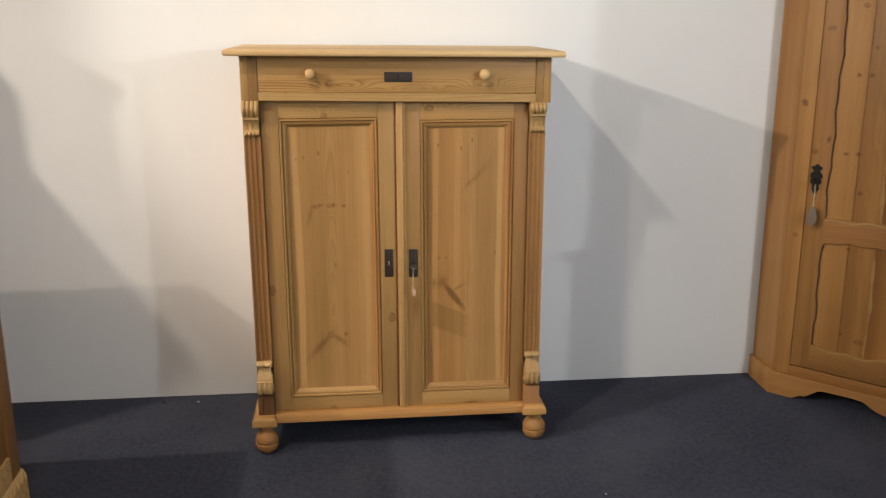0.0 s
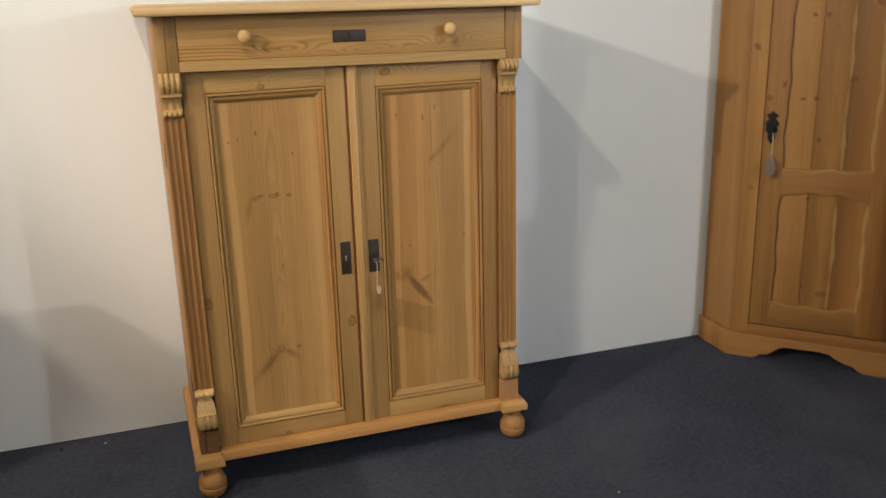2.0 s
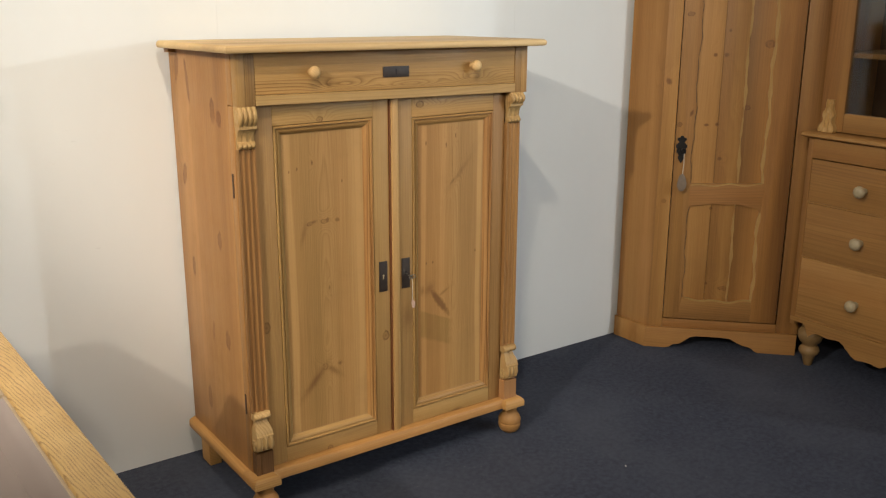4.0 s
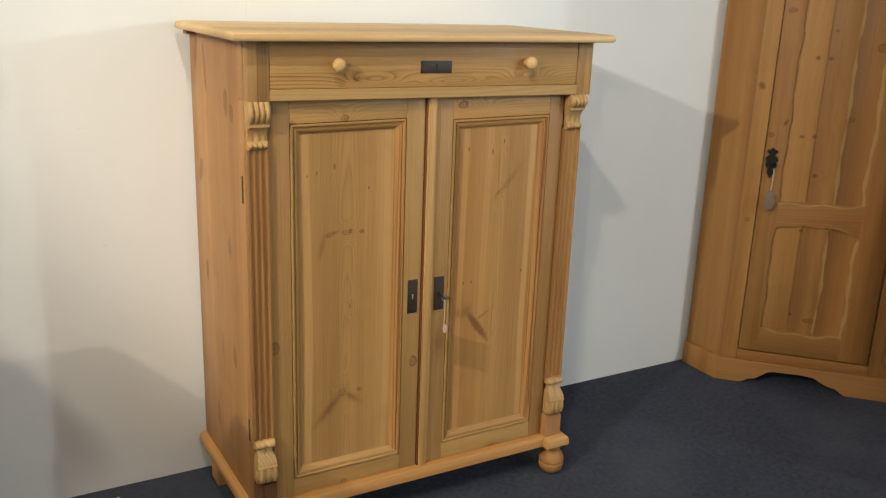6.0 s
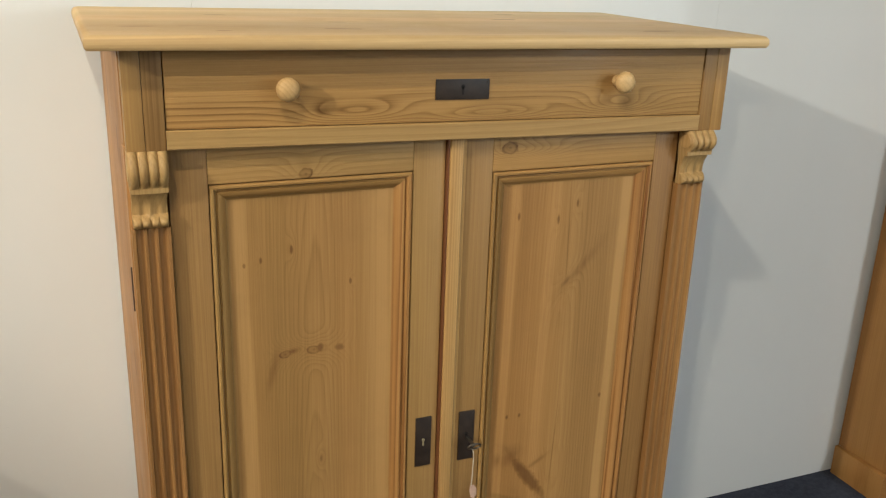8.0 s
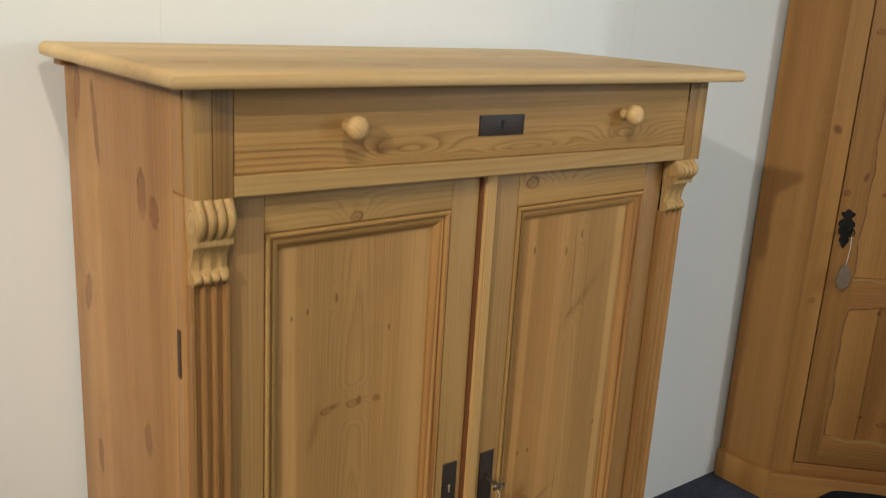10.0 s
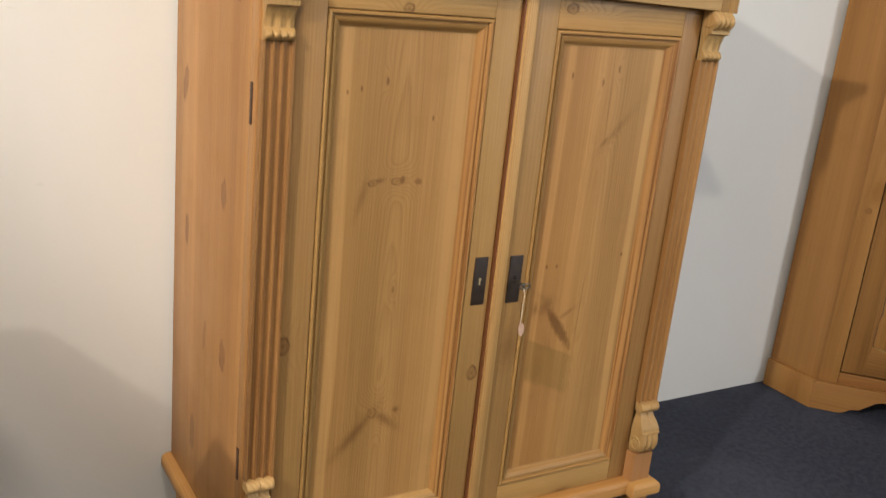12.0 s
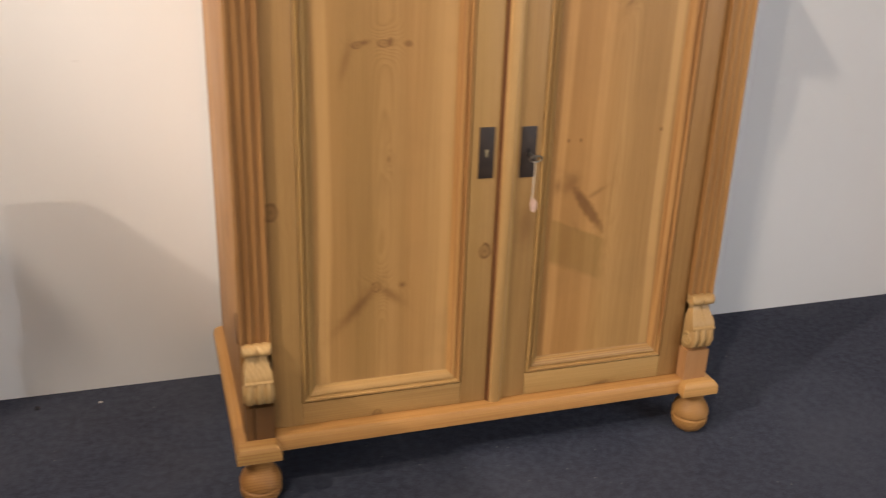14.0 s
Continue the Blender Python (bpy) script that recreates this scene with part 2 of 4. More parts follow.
def wall_mat():
    n = Nodes("white_wall_paint")
    p = n.add("ShaderNodeTexCoord").outputs["Object"]
    roll = n.noise(p, 160.0, 3.0, 0.6)
    smear = n.noise(n.vmath("MULTIPLY", p, (1.6, 1.0, 0.8)), 1.3, 4.0, 0.6)
    c = n.mix(n.span(smear, 0.40, 0.75, 0.0, 0.5), (0.74, 0.735, 0.72), (0.67, 0.662, 0.65))
    scuff = n.noise(n.vmath("MULTIPLY", p, (3.0, 1.0, 14.0)), 5.0, 3.0, 0.7)
    c = n.mix(n.span(scuff, 0.72, 0.80, 0.0, 0.20), c, (0.45, 0.44, 0.43))
    n.bump(roll, 0.08, 0.001)
    return n.finish(c, 0.62)


def oak_mat():
    """Pale open-grained oak: broken dark lines that slant along the rail and bend into arches."""
    n = Nodes("oak_rail_deep")
    p = n.add("ShaderNodeTexCoord").outputs["Object"]
    xyz = n.add("ShaderNodeSeparateXYZ", Vector=p).outputs
    slant = n.math("MULTIPLY_ADD", xyz[1], 0.10, xyz[0])
    bend = n.noise(n.vmath("MULTIPLY", p, (1.0, 0.22, 1.0)), 9.0, 2.0, 0.4)
    field = n.math("MULTIPLY_ADD", bend, 13.0, n.math("MULTIPLY", slant, 190.0))
    field = n.math("MULTIPLY_ADD", n.noise(n.vmath("MULTIPLY", p, (1.0, 0.25, 1.0)), 110.0, 2.0), 0.8, field)
    saw = n.math("FRACT", field)
    line = n.math("MULTIPLY", n.span(saw, 0.56, 0.84), n.span(saw, 1.0, 0.90))
    broken = n.span(n.noise(n.vmath("MULTIPLY", p, (1.0, 0.16, 1.0)), 120.0, 2.0, 0.6), 0.30, 0.50)
    pore = n.span(n.noise(n.vmath("MULTIPLY", p, (1.0, 0.06, 1.0)), 600.0, 2.0), 0.56, 0.72, 0.0, 0.35)
    mark = n.math("MAXIMUM", n.math("MULTIPLY", line, broken), pore)
    c = n.mix(n.span(n.noise(p, 14.0, 3.0), 0.3, 0.7), (0.640, 0.420, 0.165), (0.560, 0.345, 0.120))
    c = n.mix(n.math("MULTIPLY", mark, 0.74), c, (0.200, 0.092, 0.026))
    n.bump(n.math("MULTIPLY", mark, -1.0), 0.3, 0.001)
    return n.finish(c, 0.45)


PANEL_L = [(-0.210, 0.840, 0.010, 0.007, 0, 0.6), (-0.200, 0.842, 0.005, 0.007, 0, 0.7), (-0.256, 0.838, 0.009, 0.006, 0, 0.7), (-0.244, 0.842, 0.009, 0.0035, 12, 0.5), (-0.168, 0.839, 0.007, 0.006, 0, 0.55),
           (-0.276, 0.812, 0.006, 0.030, -14, 0.30), (-0.255, 0.362, 0.009, 0.055, -42, 0.45), (-0.222, 0.398, 0.010, 0.010, 0, 0.55), (-0.195, 0.382, 0.008, 0.030, 52, 0.42), (-0.172, 0.398, 0.006, 0.005, 0, 0.5),
           (-0.243, 1.012, 0.0025, 0.007, 0, 0.9), (-0.290, 0.998, 0.0022, 0.005, 0, 0.8), (-0.315, 0.992, 0.0022, 0.004, 0, 0.6), (-0.150, 0.950, 0.0022, 0.005, 0, 0.7), (-0.200, 0.640, 0.0025, 0.007, 0, 0.5)]
PANEL_R = [(0.190, 0.522, 0.011, 0.056, 36, 0.85), (0.152, 0.570, 0.020, 0.014, 38, 0.34), (0.206, 0.550, 0.004, 0.022, -60, 0.35), (0.126, 0.568, 0.007, 0.012, 0, 0.38),
           (0.237, 0.985, 0.0012, 0.070, 1, 0.45), (0.239, 0.560, 0.0010, 0.090, -2, 0.40), (0.268, 0.930, 0.007, 0.050, -42, 0.24), (0.240, 0.905, 0.004, 0.012, -42, 0.45), (0.140, 1.030, 0.0025, 0.007, 0, 0.7),
           (0.215, 1.020, 0.0025, 0.007, 0, 0.7), (0.250, 1.045, 0.0025, 0.007, 0, 0.7), (0.140, 0.655, 0.0025, 0.004, 0, 0.8), (0.165, 0.655, 0.0025, 0.004, 0, 0.7), (0.330, 0.668, 0.0025, 0.004, 0, 0.7)]
# two knots, then the key tag's shadow painted as a soft mark
STILE_KNOTS_SHADOW = [(-0.409, 0.562, 0.012, 0.016, 0, 1.0), (-0.018, 0.456, 0.012, 0.014, 0, 0.85), (0.062, 0.500, 0.016, 0.040, -4, 0.36)]
RAIL_K = [(-0.222, 1.131, 0.010, 0.008, 0, 1.0), (0.110, 1.151, 0.013, 0.010, 0, 0.9), (-0.220, 0.138, 0.009, 0.009, 0, 0.6), (0.250, 0.136, 0.022, 0.006, 8, 0.5), (0.150, 1.146, 0.018, 0.0045, 0, 0.0)]
DRAWER_K = [(-0.202, 1.228, 0.009, 0.006, 0, 0.40), (-0.150, 1.224, 0.024, 0.0050, 0, 0.0), (0.300, 1.222, 0.010, 0.008, 0, 0.38), (0.262, 1.226, 0.012, 0.006, 0, 0.30), (0.290, 1.221, 0.022, 0.0055, 0, 0.0), (0.060, 1.214, 0.030, 0.004, 0, 0.0)]
SIDE_K = [(0.395, 1.262, 0.010, 0.030, 12, 0.55), (0.318, 1.225, 0.007, 0.040, -8, 0.50), (0.142, 1.158, 0.011, 0.022, 0, 0.50), (0.100, 1.140, 0.012, 0.014, 0, 0.55), (0.386, 0.945, 0.010, 0.022, 16, 0.55),
          (0.362, 0.664, 0.008, 0.020, 0, 0.55), (0.145, 0.792, 0.010, 0.016, 0, 0.42), (0.128, 0.498, 0.011, 0.018, 0, 0.42), (0.236, 0.498, 0.006, 0.020, 8, 0.30), (0.300, 0.260, 0.010, 0.025, 0, 0.35)]
TOP_K = [(-0.440, 0.050, 0.022, 0.006, 4, 0.75), (-0.333, -0.011, 0.010, 0.004, 0, 0.8), (-0.158, 0.023, 0.026, 0.007, -6, 0.7), (0.192, 0.219, 0.022, 0.010, 0, 0.65), (0.370, 0.002, 0.030, 0.008, 8, 0.7), (0.253, 0.337, 0.018, 0.010, 0, 0.55),
         (-0.135, 0.140, 0.016, 0.008, 0, 0.45), (0.425, 0.120, 0.014, 0.006, 0, 0.5), (0.060, -0.040, 0.030, 0.004, 5, 0.4), (-0.300, 0.270, 0.016, 0.008, 0, 0.5)]
CUP_K = [(0.195, 1.236, 0.006, 0.005, 0, 0.95), (0.237, 1.236, 0.006, 0.005, 0, 0.95), (0.180, 0.958, 0.006, 0.004, 0, 0.9), (0.222, 0.961, 0.005, 0.005, 0, 0.95), (0.333, 1.030, 0.010, 0.006, 0, 0.85),
         (0.243, 0.822, 0.006, 0.005, 0, 0.8), (0.245, 1.330, 0.004, 0.004, 0, 0.8), (0.195, 1.470, 0.007, 0.005, 0, 0.9), (0.285, 1.470, 0.006, 0.005, 0, 0.9), (0.400, 1.280, 0.012, 0.010, 0, 0.7),
         (0.230, 0.290, 0.004, 0.004, 0, 0.9), (0.300, 0.272, 0.014, 0.006, 0, 0.6), (0.225, 0.615, 0.005, 0.004, 0, 0.7)]
CUP_S = [(0.088, 1.392, 0.013, 0.008, 0, 0.7), (0.074, 0.958, 0.010, 0.008, 0, 0.8), (0.118, 1.005, 0.006, 0.012, -20, 0.8), (0.030, 0.640, 0.010, 0.008, 0, 0.6), (0.020, 1.130, 0.010, 0.014, 40, 0.7)]

GOLD, EARTH = (0.368, 0.197, 0.066), (0.131, 0.056, 0.014)
PINK, RUST = (0.374, 0.185, 0.062), (0.180, 0.066, 0.022)
OLD, BARK = (0.318, 0.152, 0.044), (0.112, 0.042, 0.011)
pine_panel_l = pine("pine_left_panel", 2, GOLD, EARTH, 210, 24, 0.30, 0.70, PANEL_L, seed=3.1, pith=(-0.208, 0.004, 0.034, 0.020), sap=((-0.316, 0.011, 0.32), (-0.096, 0.008, 0.22), (-0.205, 0.030, 0.06)), band=(-0.208, 0.085))
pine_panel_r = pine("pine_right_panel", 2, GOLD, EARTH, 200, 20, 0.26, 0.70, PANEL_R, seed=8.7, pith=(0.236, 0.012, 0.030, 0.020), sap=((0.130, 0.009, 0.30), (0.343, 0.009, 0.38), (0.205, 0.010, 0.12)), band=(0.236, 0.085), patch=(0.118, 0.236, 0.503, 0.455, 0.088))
pine_stile = pine("pine_stile", 2, (0.372, 0.207, 0.072), EARTH, 120, 14, 0.14, 0.8, STILE_KNOTS_SHADOW, seed=1.3)
pine_rail = pine("pine_rail", 0, (0.370, 0.208, 0.071), EARTH, 150, 12, 0.60, 0.7, RAIL_K, seed=5.9, fscale=4.0, band=(1.152, 0.026), swirl=3.6)
pine_drawer = pine("pine_drawer_front", 0, (0.410, 0.238, 0.083), (0.140, 0.060, 0.014), 135, 8, 1.0, 0.7, DRAWER_K, seed=2.2, fscale=3.0, band=(1.220, 0.028), swirl=4.2)
pine_side = pine("pine_side_board", 2, PINK, RUST, 100, 16, 0.36, 0.85, [(y, z, w * 1.35, h * 1.45, a, d * 1.55) for y, z, w, h, a, d in SIDE_K], seed=4.4, boards=0.11, face=1)
pine_top = pine("pine_top_board", 0, (0.600, 0.402, 0.190), (0.330, 0.180, 0.070), 70, 22, 0.26, 0.60, TOP_K, seed=7.5, boards=0.15, face=2)
pine_red_v = pine("reddish_pine_moulding_upright", 2, (0.375, 0.188, 0.061), (0.160, 0.054, 0.014), 230, 10, 0.9, 1.1, seed=6.1)
pine_mould_l = pine("olive_pine_moulding_upright", 2, (0.335, 0.190, 0.062), (0.140, 0.062, 0.016), 210, 10, 0.5, 0.7, seed=6.3)
# red-brown stain, with the shade of the gap put into the colour
pine_edge = pine("dark_red_shaded_pine_edge", 2, (0.150, 0.055, 0.019), (0.060, 0.021, 0.007), 190, 12, 0.6, 0.9, seed=24.0)
pine_pilaster = pine("brown_fluted_pine", 2, (0.322, 0.160, 0.053), (0.120, 0.043, 0.012), 210, 10, 0.9, 0.9, seed=6.1)
pine_block = pine("brown_pine_corner_block", 2, (0.300, 0.165, 0.058), (0.125, 0.052, 0.014), 140, 12, 0.35, 0.7, seed=21.0)
# dark stain, deepened by the corbel's shade put into the colour
pine_dark_v = pine("dark_stained_shaded_pine_block", 2, (0.170, 0.082, 0.030), (0.060, 0.024, 0.008), 170, 12, 0.8, 0.9, seed=22.0)
pine_rail_pale = pine("pale_pine_drawer_rail", 0, (0.430, 0.262, 0.096), (0.230, 0.110, 0.034), 90, 18, 0.35, 0.5, seed=23.0)
pine_pink = pine("pinkish_pine_block", 2, (0.410, 0.205, 0.082), (0.220, 0.090, 0.032), 60, 12, 0.2, 0.7, seed=27.0)
pine_mould_h = pine("pine_moulding_level", 0, (0.378, 0.213, 0.073), (0.165, 0.068, 0.018), 160, 14, 0.5, 0.6, seed=6.6)
pine_strip = pine("worn_pine_cover_strip", 2, (0.520, 0.305, 0.112), (0.210, 0.082, 0.022), 230, 14, 0.8, 1.1, seed=19.0)
pine_carved = pine("pale_carved_pine", 2, (0.470, 0.295, 0.120), (0.194, 0.090, 0.025), 120, 16, 0.5, 0.6, seed=9.3)
pine_base_h = pine("pine_base_moulding_level", 0, (0.446, 0.237, 0.078), (0.228, 0.087, 0.022), 90, 14, 0.4, 0.5, seed=2.8)
pine_base_y = pine("pine_base_moulding_deep", 1, (0.466, 0.244, 0.077), (0.238, 0.089, 0.022), 90, 14, 0.4, 0.5, seed=2.9)
pine_foot = pine("turned_pine", 0, (0.320, 0.150, 0.044), (0.130, 0.046, 0.012), 170, 12, 0.8, 0.6, seed=1.9)
pine_foot_grey = pine("worn_turned_foot", 0, (0.215, 0.125, 0.050), (0.090, 0.044, 0.015), 90, 12, 0.5, 0.8, seed=31.0)
CUP_K = [(x, z, w * 1.45, h * 1.45, a, d) for x, z, w, h, a, d in CUP_K]
pine_old_v = pine("old_pine_upright", 2, OLD, BARK, 60, 18, 0.16, 1.25, CUP_S, 0.06, seed=11.0)
pine_cup_board = pine("old_pine_door_board", 2, OLD, BARK, 60, 18, 0.16, 1.25, CUP_K, seed=11.5)
pine_old_h = pine("old_pine_level", 0, (0.325, 0.156, 0.047), BARK, 80, 22, 0.35, 0.6, (), 0.10, seed=12.0)
pine_old_y = pine("old_pine_deep", 1, (0.305, 0.152, 0.046), BARK, 75, 20, 0.30, 0.6, (), 0.12, seed=13.0)
pine_pale_edge = pine("pale_chiselled_pine", 2, (0.380, 0.222, 0.076), (0.210, 0.102, 0.030), 70, 20, 0.3, 0.6, seed=14.0)
oak_y = oak_mat()
oak_x = pine("oak_rail_cross", 0, (0.540, 0.350, 0.130), (0.194, 0.087, 0.022), 80, 26, 0.8, 0.6, gloss=0.5, seed=16.0)
oak_v = pine("counter_pine_upright", 2, (0.260, 0.128, 0.036), (0.120, 0.044, 0.011), 70, 22, 0.5, 0.7, (), 0.20, seed=17.0)
iron = plain("dark_brown_iron", (0.040, 0.024, 0.016), 0.50, 0.0, 60, 0.55, 0.5)
hinge_iron = plain("rusty_brown_iron", (0.085, 0.040, 0.022), 0.6, 0.0, 90, 0.4, 0.3)
black_iron = plain("black_cast_iron", (0.022, 0.018, 0.016), 0.5, 0.6, 90, 0.5, 0.3)
brass = plain("worn_brass", (0.62, 0.50, 0.28), 0.35, 0.3, 120, 0.4, 0.1)
steel = plain("dull_key_steel", (0.36, 0.33, 0.29), 0.35, 1.0, 120, 0.4, 0.1)
# near-black paints the shade inside a keyhole onto a solid plug
hole = plain("keyhole_shade", (0.012, 0.010, 0.009), 0.8)
string_mat = plain("cotton_string", (0.70, 0.62, 0.50), 0.9, 0, 300, 0.3)
tag_mat = plain("pink_paper_tag", (0.62, 0.40, 0.30), 0.8, 0, 120, 0.25)
leather = plain("tan_leather_tag", (0.19, 0.135, 0.095), 0.6, 0, 120, 0.3)
knob_mat = pine("light_turned_knob", 1, (0.560, 0.350, 0.150), (0.340, 0.180, 0.060), 120, 14, 0.5, 0.4, seed=18.0)
grey_knob = plain("greyed_beech", (0.42, 0.33, 0.20), 0.45, 0, 60, 0.3)
tray_mat = plain("mauve_grey_lining", (0.310, 0.255, 0.235), 0.6, 0, 9, 0.08, 0.02)
tray_edge = plain("pale_tray_edge", (0.52, 0.40, 0.27), 0.6, 0, 30, 0.2, 0.05)
# dark brown of the dresser's inside; also paints the gap shade on the door
dark_recess = plain("dark_brown_recess", (0.07, 0.045, 0.03), 0.7, 0, 20, 0.4)
carpet, wall_paint = carpet_mat(), wall_mat()
ceiling_paint = plain("grey_white_ceiling", (0.62, 0.61, 0.60), 0.9, 0, 30, 0.06)
hall_paint = plain("hall_wall_paint", (0.55, 0.54, 0.52), 0.8, 0, 10, 0.12)
lint_pale, lint_dark = plain("pale_lint", (0.6, 0.57, 0.55), 0.9), plain("dark_lint", (0.015, 0.015, 0.02), 0.9)


def glass_mat():
    n = Nodes("window_glass")
    n.put(n.bsdf.inputs["Transmission Weight"], 1.0)
    n.put(n.bsdf.inputs["IOR"], 1.45)
    return n.finish((0.96, 0.98, 0.97, 1), 0.02)


glass = glass_mat()


# ---- mesh helpers ----
def smooth_by_angle(me, degrees=40):
    me.polygons.foreach_set("use_smooth", [True] * len(me.polygons))
    me.set_sharp_from_angle(angle=radians(degrees))


def part(name, bm, material, parent=None, label="", smooth=True):
    """Links a bmesh as one mesh object under a thing or a part."""
    bmesh.ops.recalc_face_normals(bm, faces=bm.faces)
    me = bpy.data.meshes.new(name)
    bm.to_mesh(me)
    bm.free()
    if smooth:
        smooth_by_angle(me)
    me.materials.append(material)
    ob = new(name, me)
    if parent is not None:
        ob.parent = parent
    if label:
        ob["label"] = label
    return ob


def box(x0, x1, y0, y1, z0, z1, bevel=0.0015, bm=None, segments=2):
    """A box with softened edges."""
    bm = bm or bmesh.new()
    made = bmesh.ops.create_cube(bm, size=1.0, matrix=Matrix.Translation(((x0 + x1) / 2, (y0 + y1) / 2, (z0 + z1) / 2)) @ Matrix.Diagonal((abs(x1 - x0), abs(y1 - y0), abs(z1 - z0), 1)))
    if bevel:
        edges = list({e for v in made["verts"] for e in v.link_edges})
        bmesh.ops.bevel(bm, geom=edges, offset=bevel, segments=segments, profile=0.6, affect="EDGES", clamp_overlap=True)
    return bm


def prism(points, axis, a, b, bm=None, bevel=0.0):
    """A flat outline pushed along axis from a to b. Outline: (y, z) for x, (x, z) for y, (x, y) for z."""
    bm = bm or bmesh.new()

    def at(p, h):
        return {0: (h, p[0], p[1]), 1: (p[0], h, p[1]), 2: (p[0], p[1], h)}[axis]

    lo, hi = [bm.verts.new(at(p, a)) for p in points], [bm.verts.new(at(p, b)) for p in points]
    n = len(points)
    sides = [bm.faces.new((lo[i], lo[(i + 1) % n], hi[(i + 1) % n], hi[i])) for i in range(n)]
    ends = [bm.faces.new(lo), bm.faces.new(hi)]
    if bevel:
        bmesh.ops.bevel(bm, geom=[e for f in ends for e in f.edges], offset=bevel, segments=2, profile=0.6, affect="EDGES", clamp_overlap=True)
    return bm


def lathe(profile, at=(0, 0, 0), axis=2, steps=28, bm=None):
    """(radius, height) turned about an axis through at."""
    bm = bm or bmesh.new()
    rings = []
    for r, h in profile:
        ring = []
        for i in range(steps):
            a = 2 * math.pi * i / steps
            u, v = r * math.cos(a), r * math.sin(a)
            p = {2: (u, v, h), 1: (u, h, v), 0: (h, u, v)}[axis]
            ring.append(bm.verts.new((at[0] + p[0], at[1] + p[1], at[2] + p[2])))
        rings.append(ring)
    for lo, hi in zip(rings, rings[1:]):
        for i in range(steps):
            bm.faces.new((lo[i], lo[(i + 1) % steps], hi[(i + 1) % steps], hi[i]))
    bm.faces.new(rings[0])
    bm.faces.new(rings[-1])
    return bm


def tube(points, radius, steps=8, bm=None):
    """A round cord or wire through the points."""
    bm = bm or bmesh.new()
    pts = [Vector(p) for p in points]
    rings = []
    for i, p in enumerate(pts):
        d = (pts[min(i + 1, len(pts) - 1)] - pts[max(i - 1, 0)]).normalized()
        side = d.cross(Vector((0.31, 0.87, 0.22))).normalized()
        up = d.cross(side)
        rings.append([bm.verts.new(p + radius * (math.cos(2 * math.pi * k / steps) * side + math.sin(2 * math.pi * k / steps) * up)) for k in range(steps)])
    for lo, hi in zip(rings, rings[1:]):
        for k in range(steps):
            bm.faces.new((lo[k], lo[(k + 1) % steps], hi[(k + 1) % steps], hi[k]))
    bm.faces.new(rings[0])
    bm.faces.new(rings[-1])
    return bm


def relief(depth, x0, x1, z0, z1, back, nx, nz, width=None):
    """A carved block: depth(u, v) gives how far the front stands out at u across and v up; width(v) narrows it."""
    bm = bmesh.new()
    xc = (x0 + x1) / 2
    front, rear = [], []
    for j in range(nz + 1):
        v = j / nz
        half = (x1 - x0) / 2 * (width(v) if width else 1.0)
        z = z0 + (z1 - z0) * v
        front.append([bm.verts.new((xc + half * (2 * i / nx - 1), back - depth(i / nx, v), z)) for i in range(nx + 1)])
        rear.append([bm.verts.new((xc - half, back, z)), bm.verts.new((xc + half, back, z))])
    for j in range(nz):
        for i in range(nx):
            bm.faces.new((front[j][i], front[j][i + 1], front[j + 1][i + 1], front[j + 1][i]))
        bm.faces.new((rear[j][0], front[j][0], front[j + 1][0], rear[j + 1][0]))
        bm.faces.new((front[j][nx], rear[j][1], rear[j + 1][1], front[j + 1][nx]))
        bm.faces.new((rear[j][1], rear[j][0], rear[j + 1][0], rear[j + 1][1]))
    bm.faces.new([rear[0][0], rear[0][1]] + front[0][::-1])
    bm.faces.new([rear[nz][1], rear[nz][0]] + front[nz])
    return bm


def root(name, at, turn, label, category, group=""):
    e = new(name)
    e.empty_display_size = 0.1
    e.matrix_basis = pose(*at, 0, 0, turn)
    return tagged(e, label, category, group)


def moulding_frame(x0, x1, z0, z1, w, profile, parent, names, mats, y=0.0):
    """Four mitred strips round a rectangle; profile: (share of the width inwards, y)."""
    corners = [((x0, z0), (1, 1)), ((x1, z0), (-1, 1)), ((x1, z1), (-1, -1)), ((x0, z1), (1, -1))]
    for i in range(4):
        (a, da), (b, db) = corners[i], corners[(i + 1) % 4]
        bm = bmesh.new()
        rows = []
        for (c, d) in ((a, da), (b, db)):
            rows.append([bm.verts.new((c[0] + d[0] * s * w, y + h, c[1] + d[1] * s * w)) for s, h in profile])
        for k in range(len(profile) - 1):
            bm.faces.new((rows[0][k], rows[1][k], rows[1][k + 1], rows[0][k + 1]))
        backs = [[bm.verts.new((c[0] + d[0] * s * w, y + 0.020, c[1] + d[1] * s * w)) for s in (0.0, 1.0)] for (c, d) in ((a, da), (b, db))]
        bm.faces.new((rows[0][0], rows[1][0], backs[1][0], backs[0][0]))
        bm.faces.new((rows[0][-1], rows[1][-1], backs[1][1], backs[0][1]))
        bm.faces.new((backs[0][0], backs[1][0], backs[1][1], backs[0][1]))
        bm.faces.new(rows[0] + backs[0][::-1])
        bm.faces.new(rows[1] + backs[1][::-1])
        part(names[i % 2], bm, mats[i], parent)


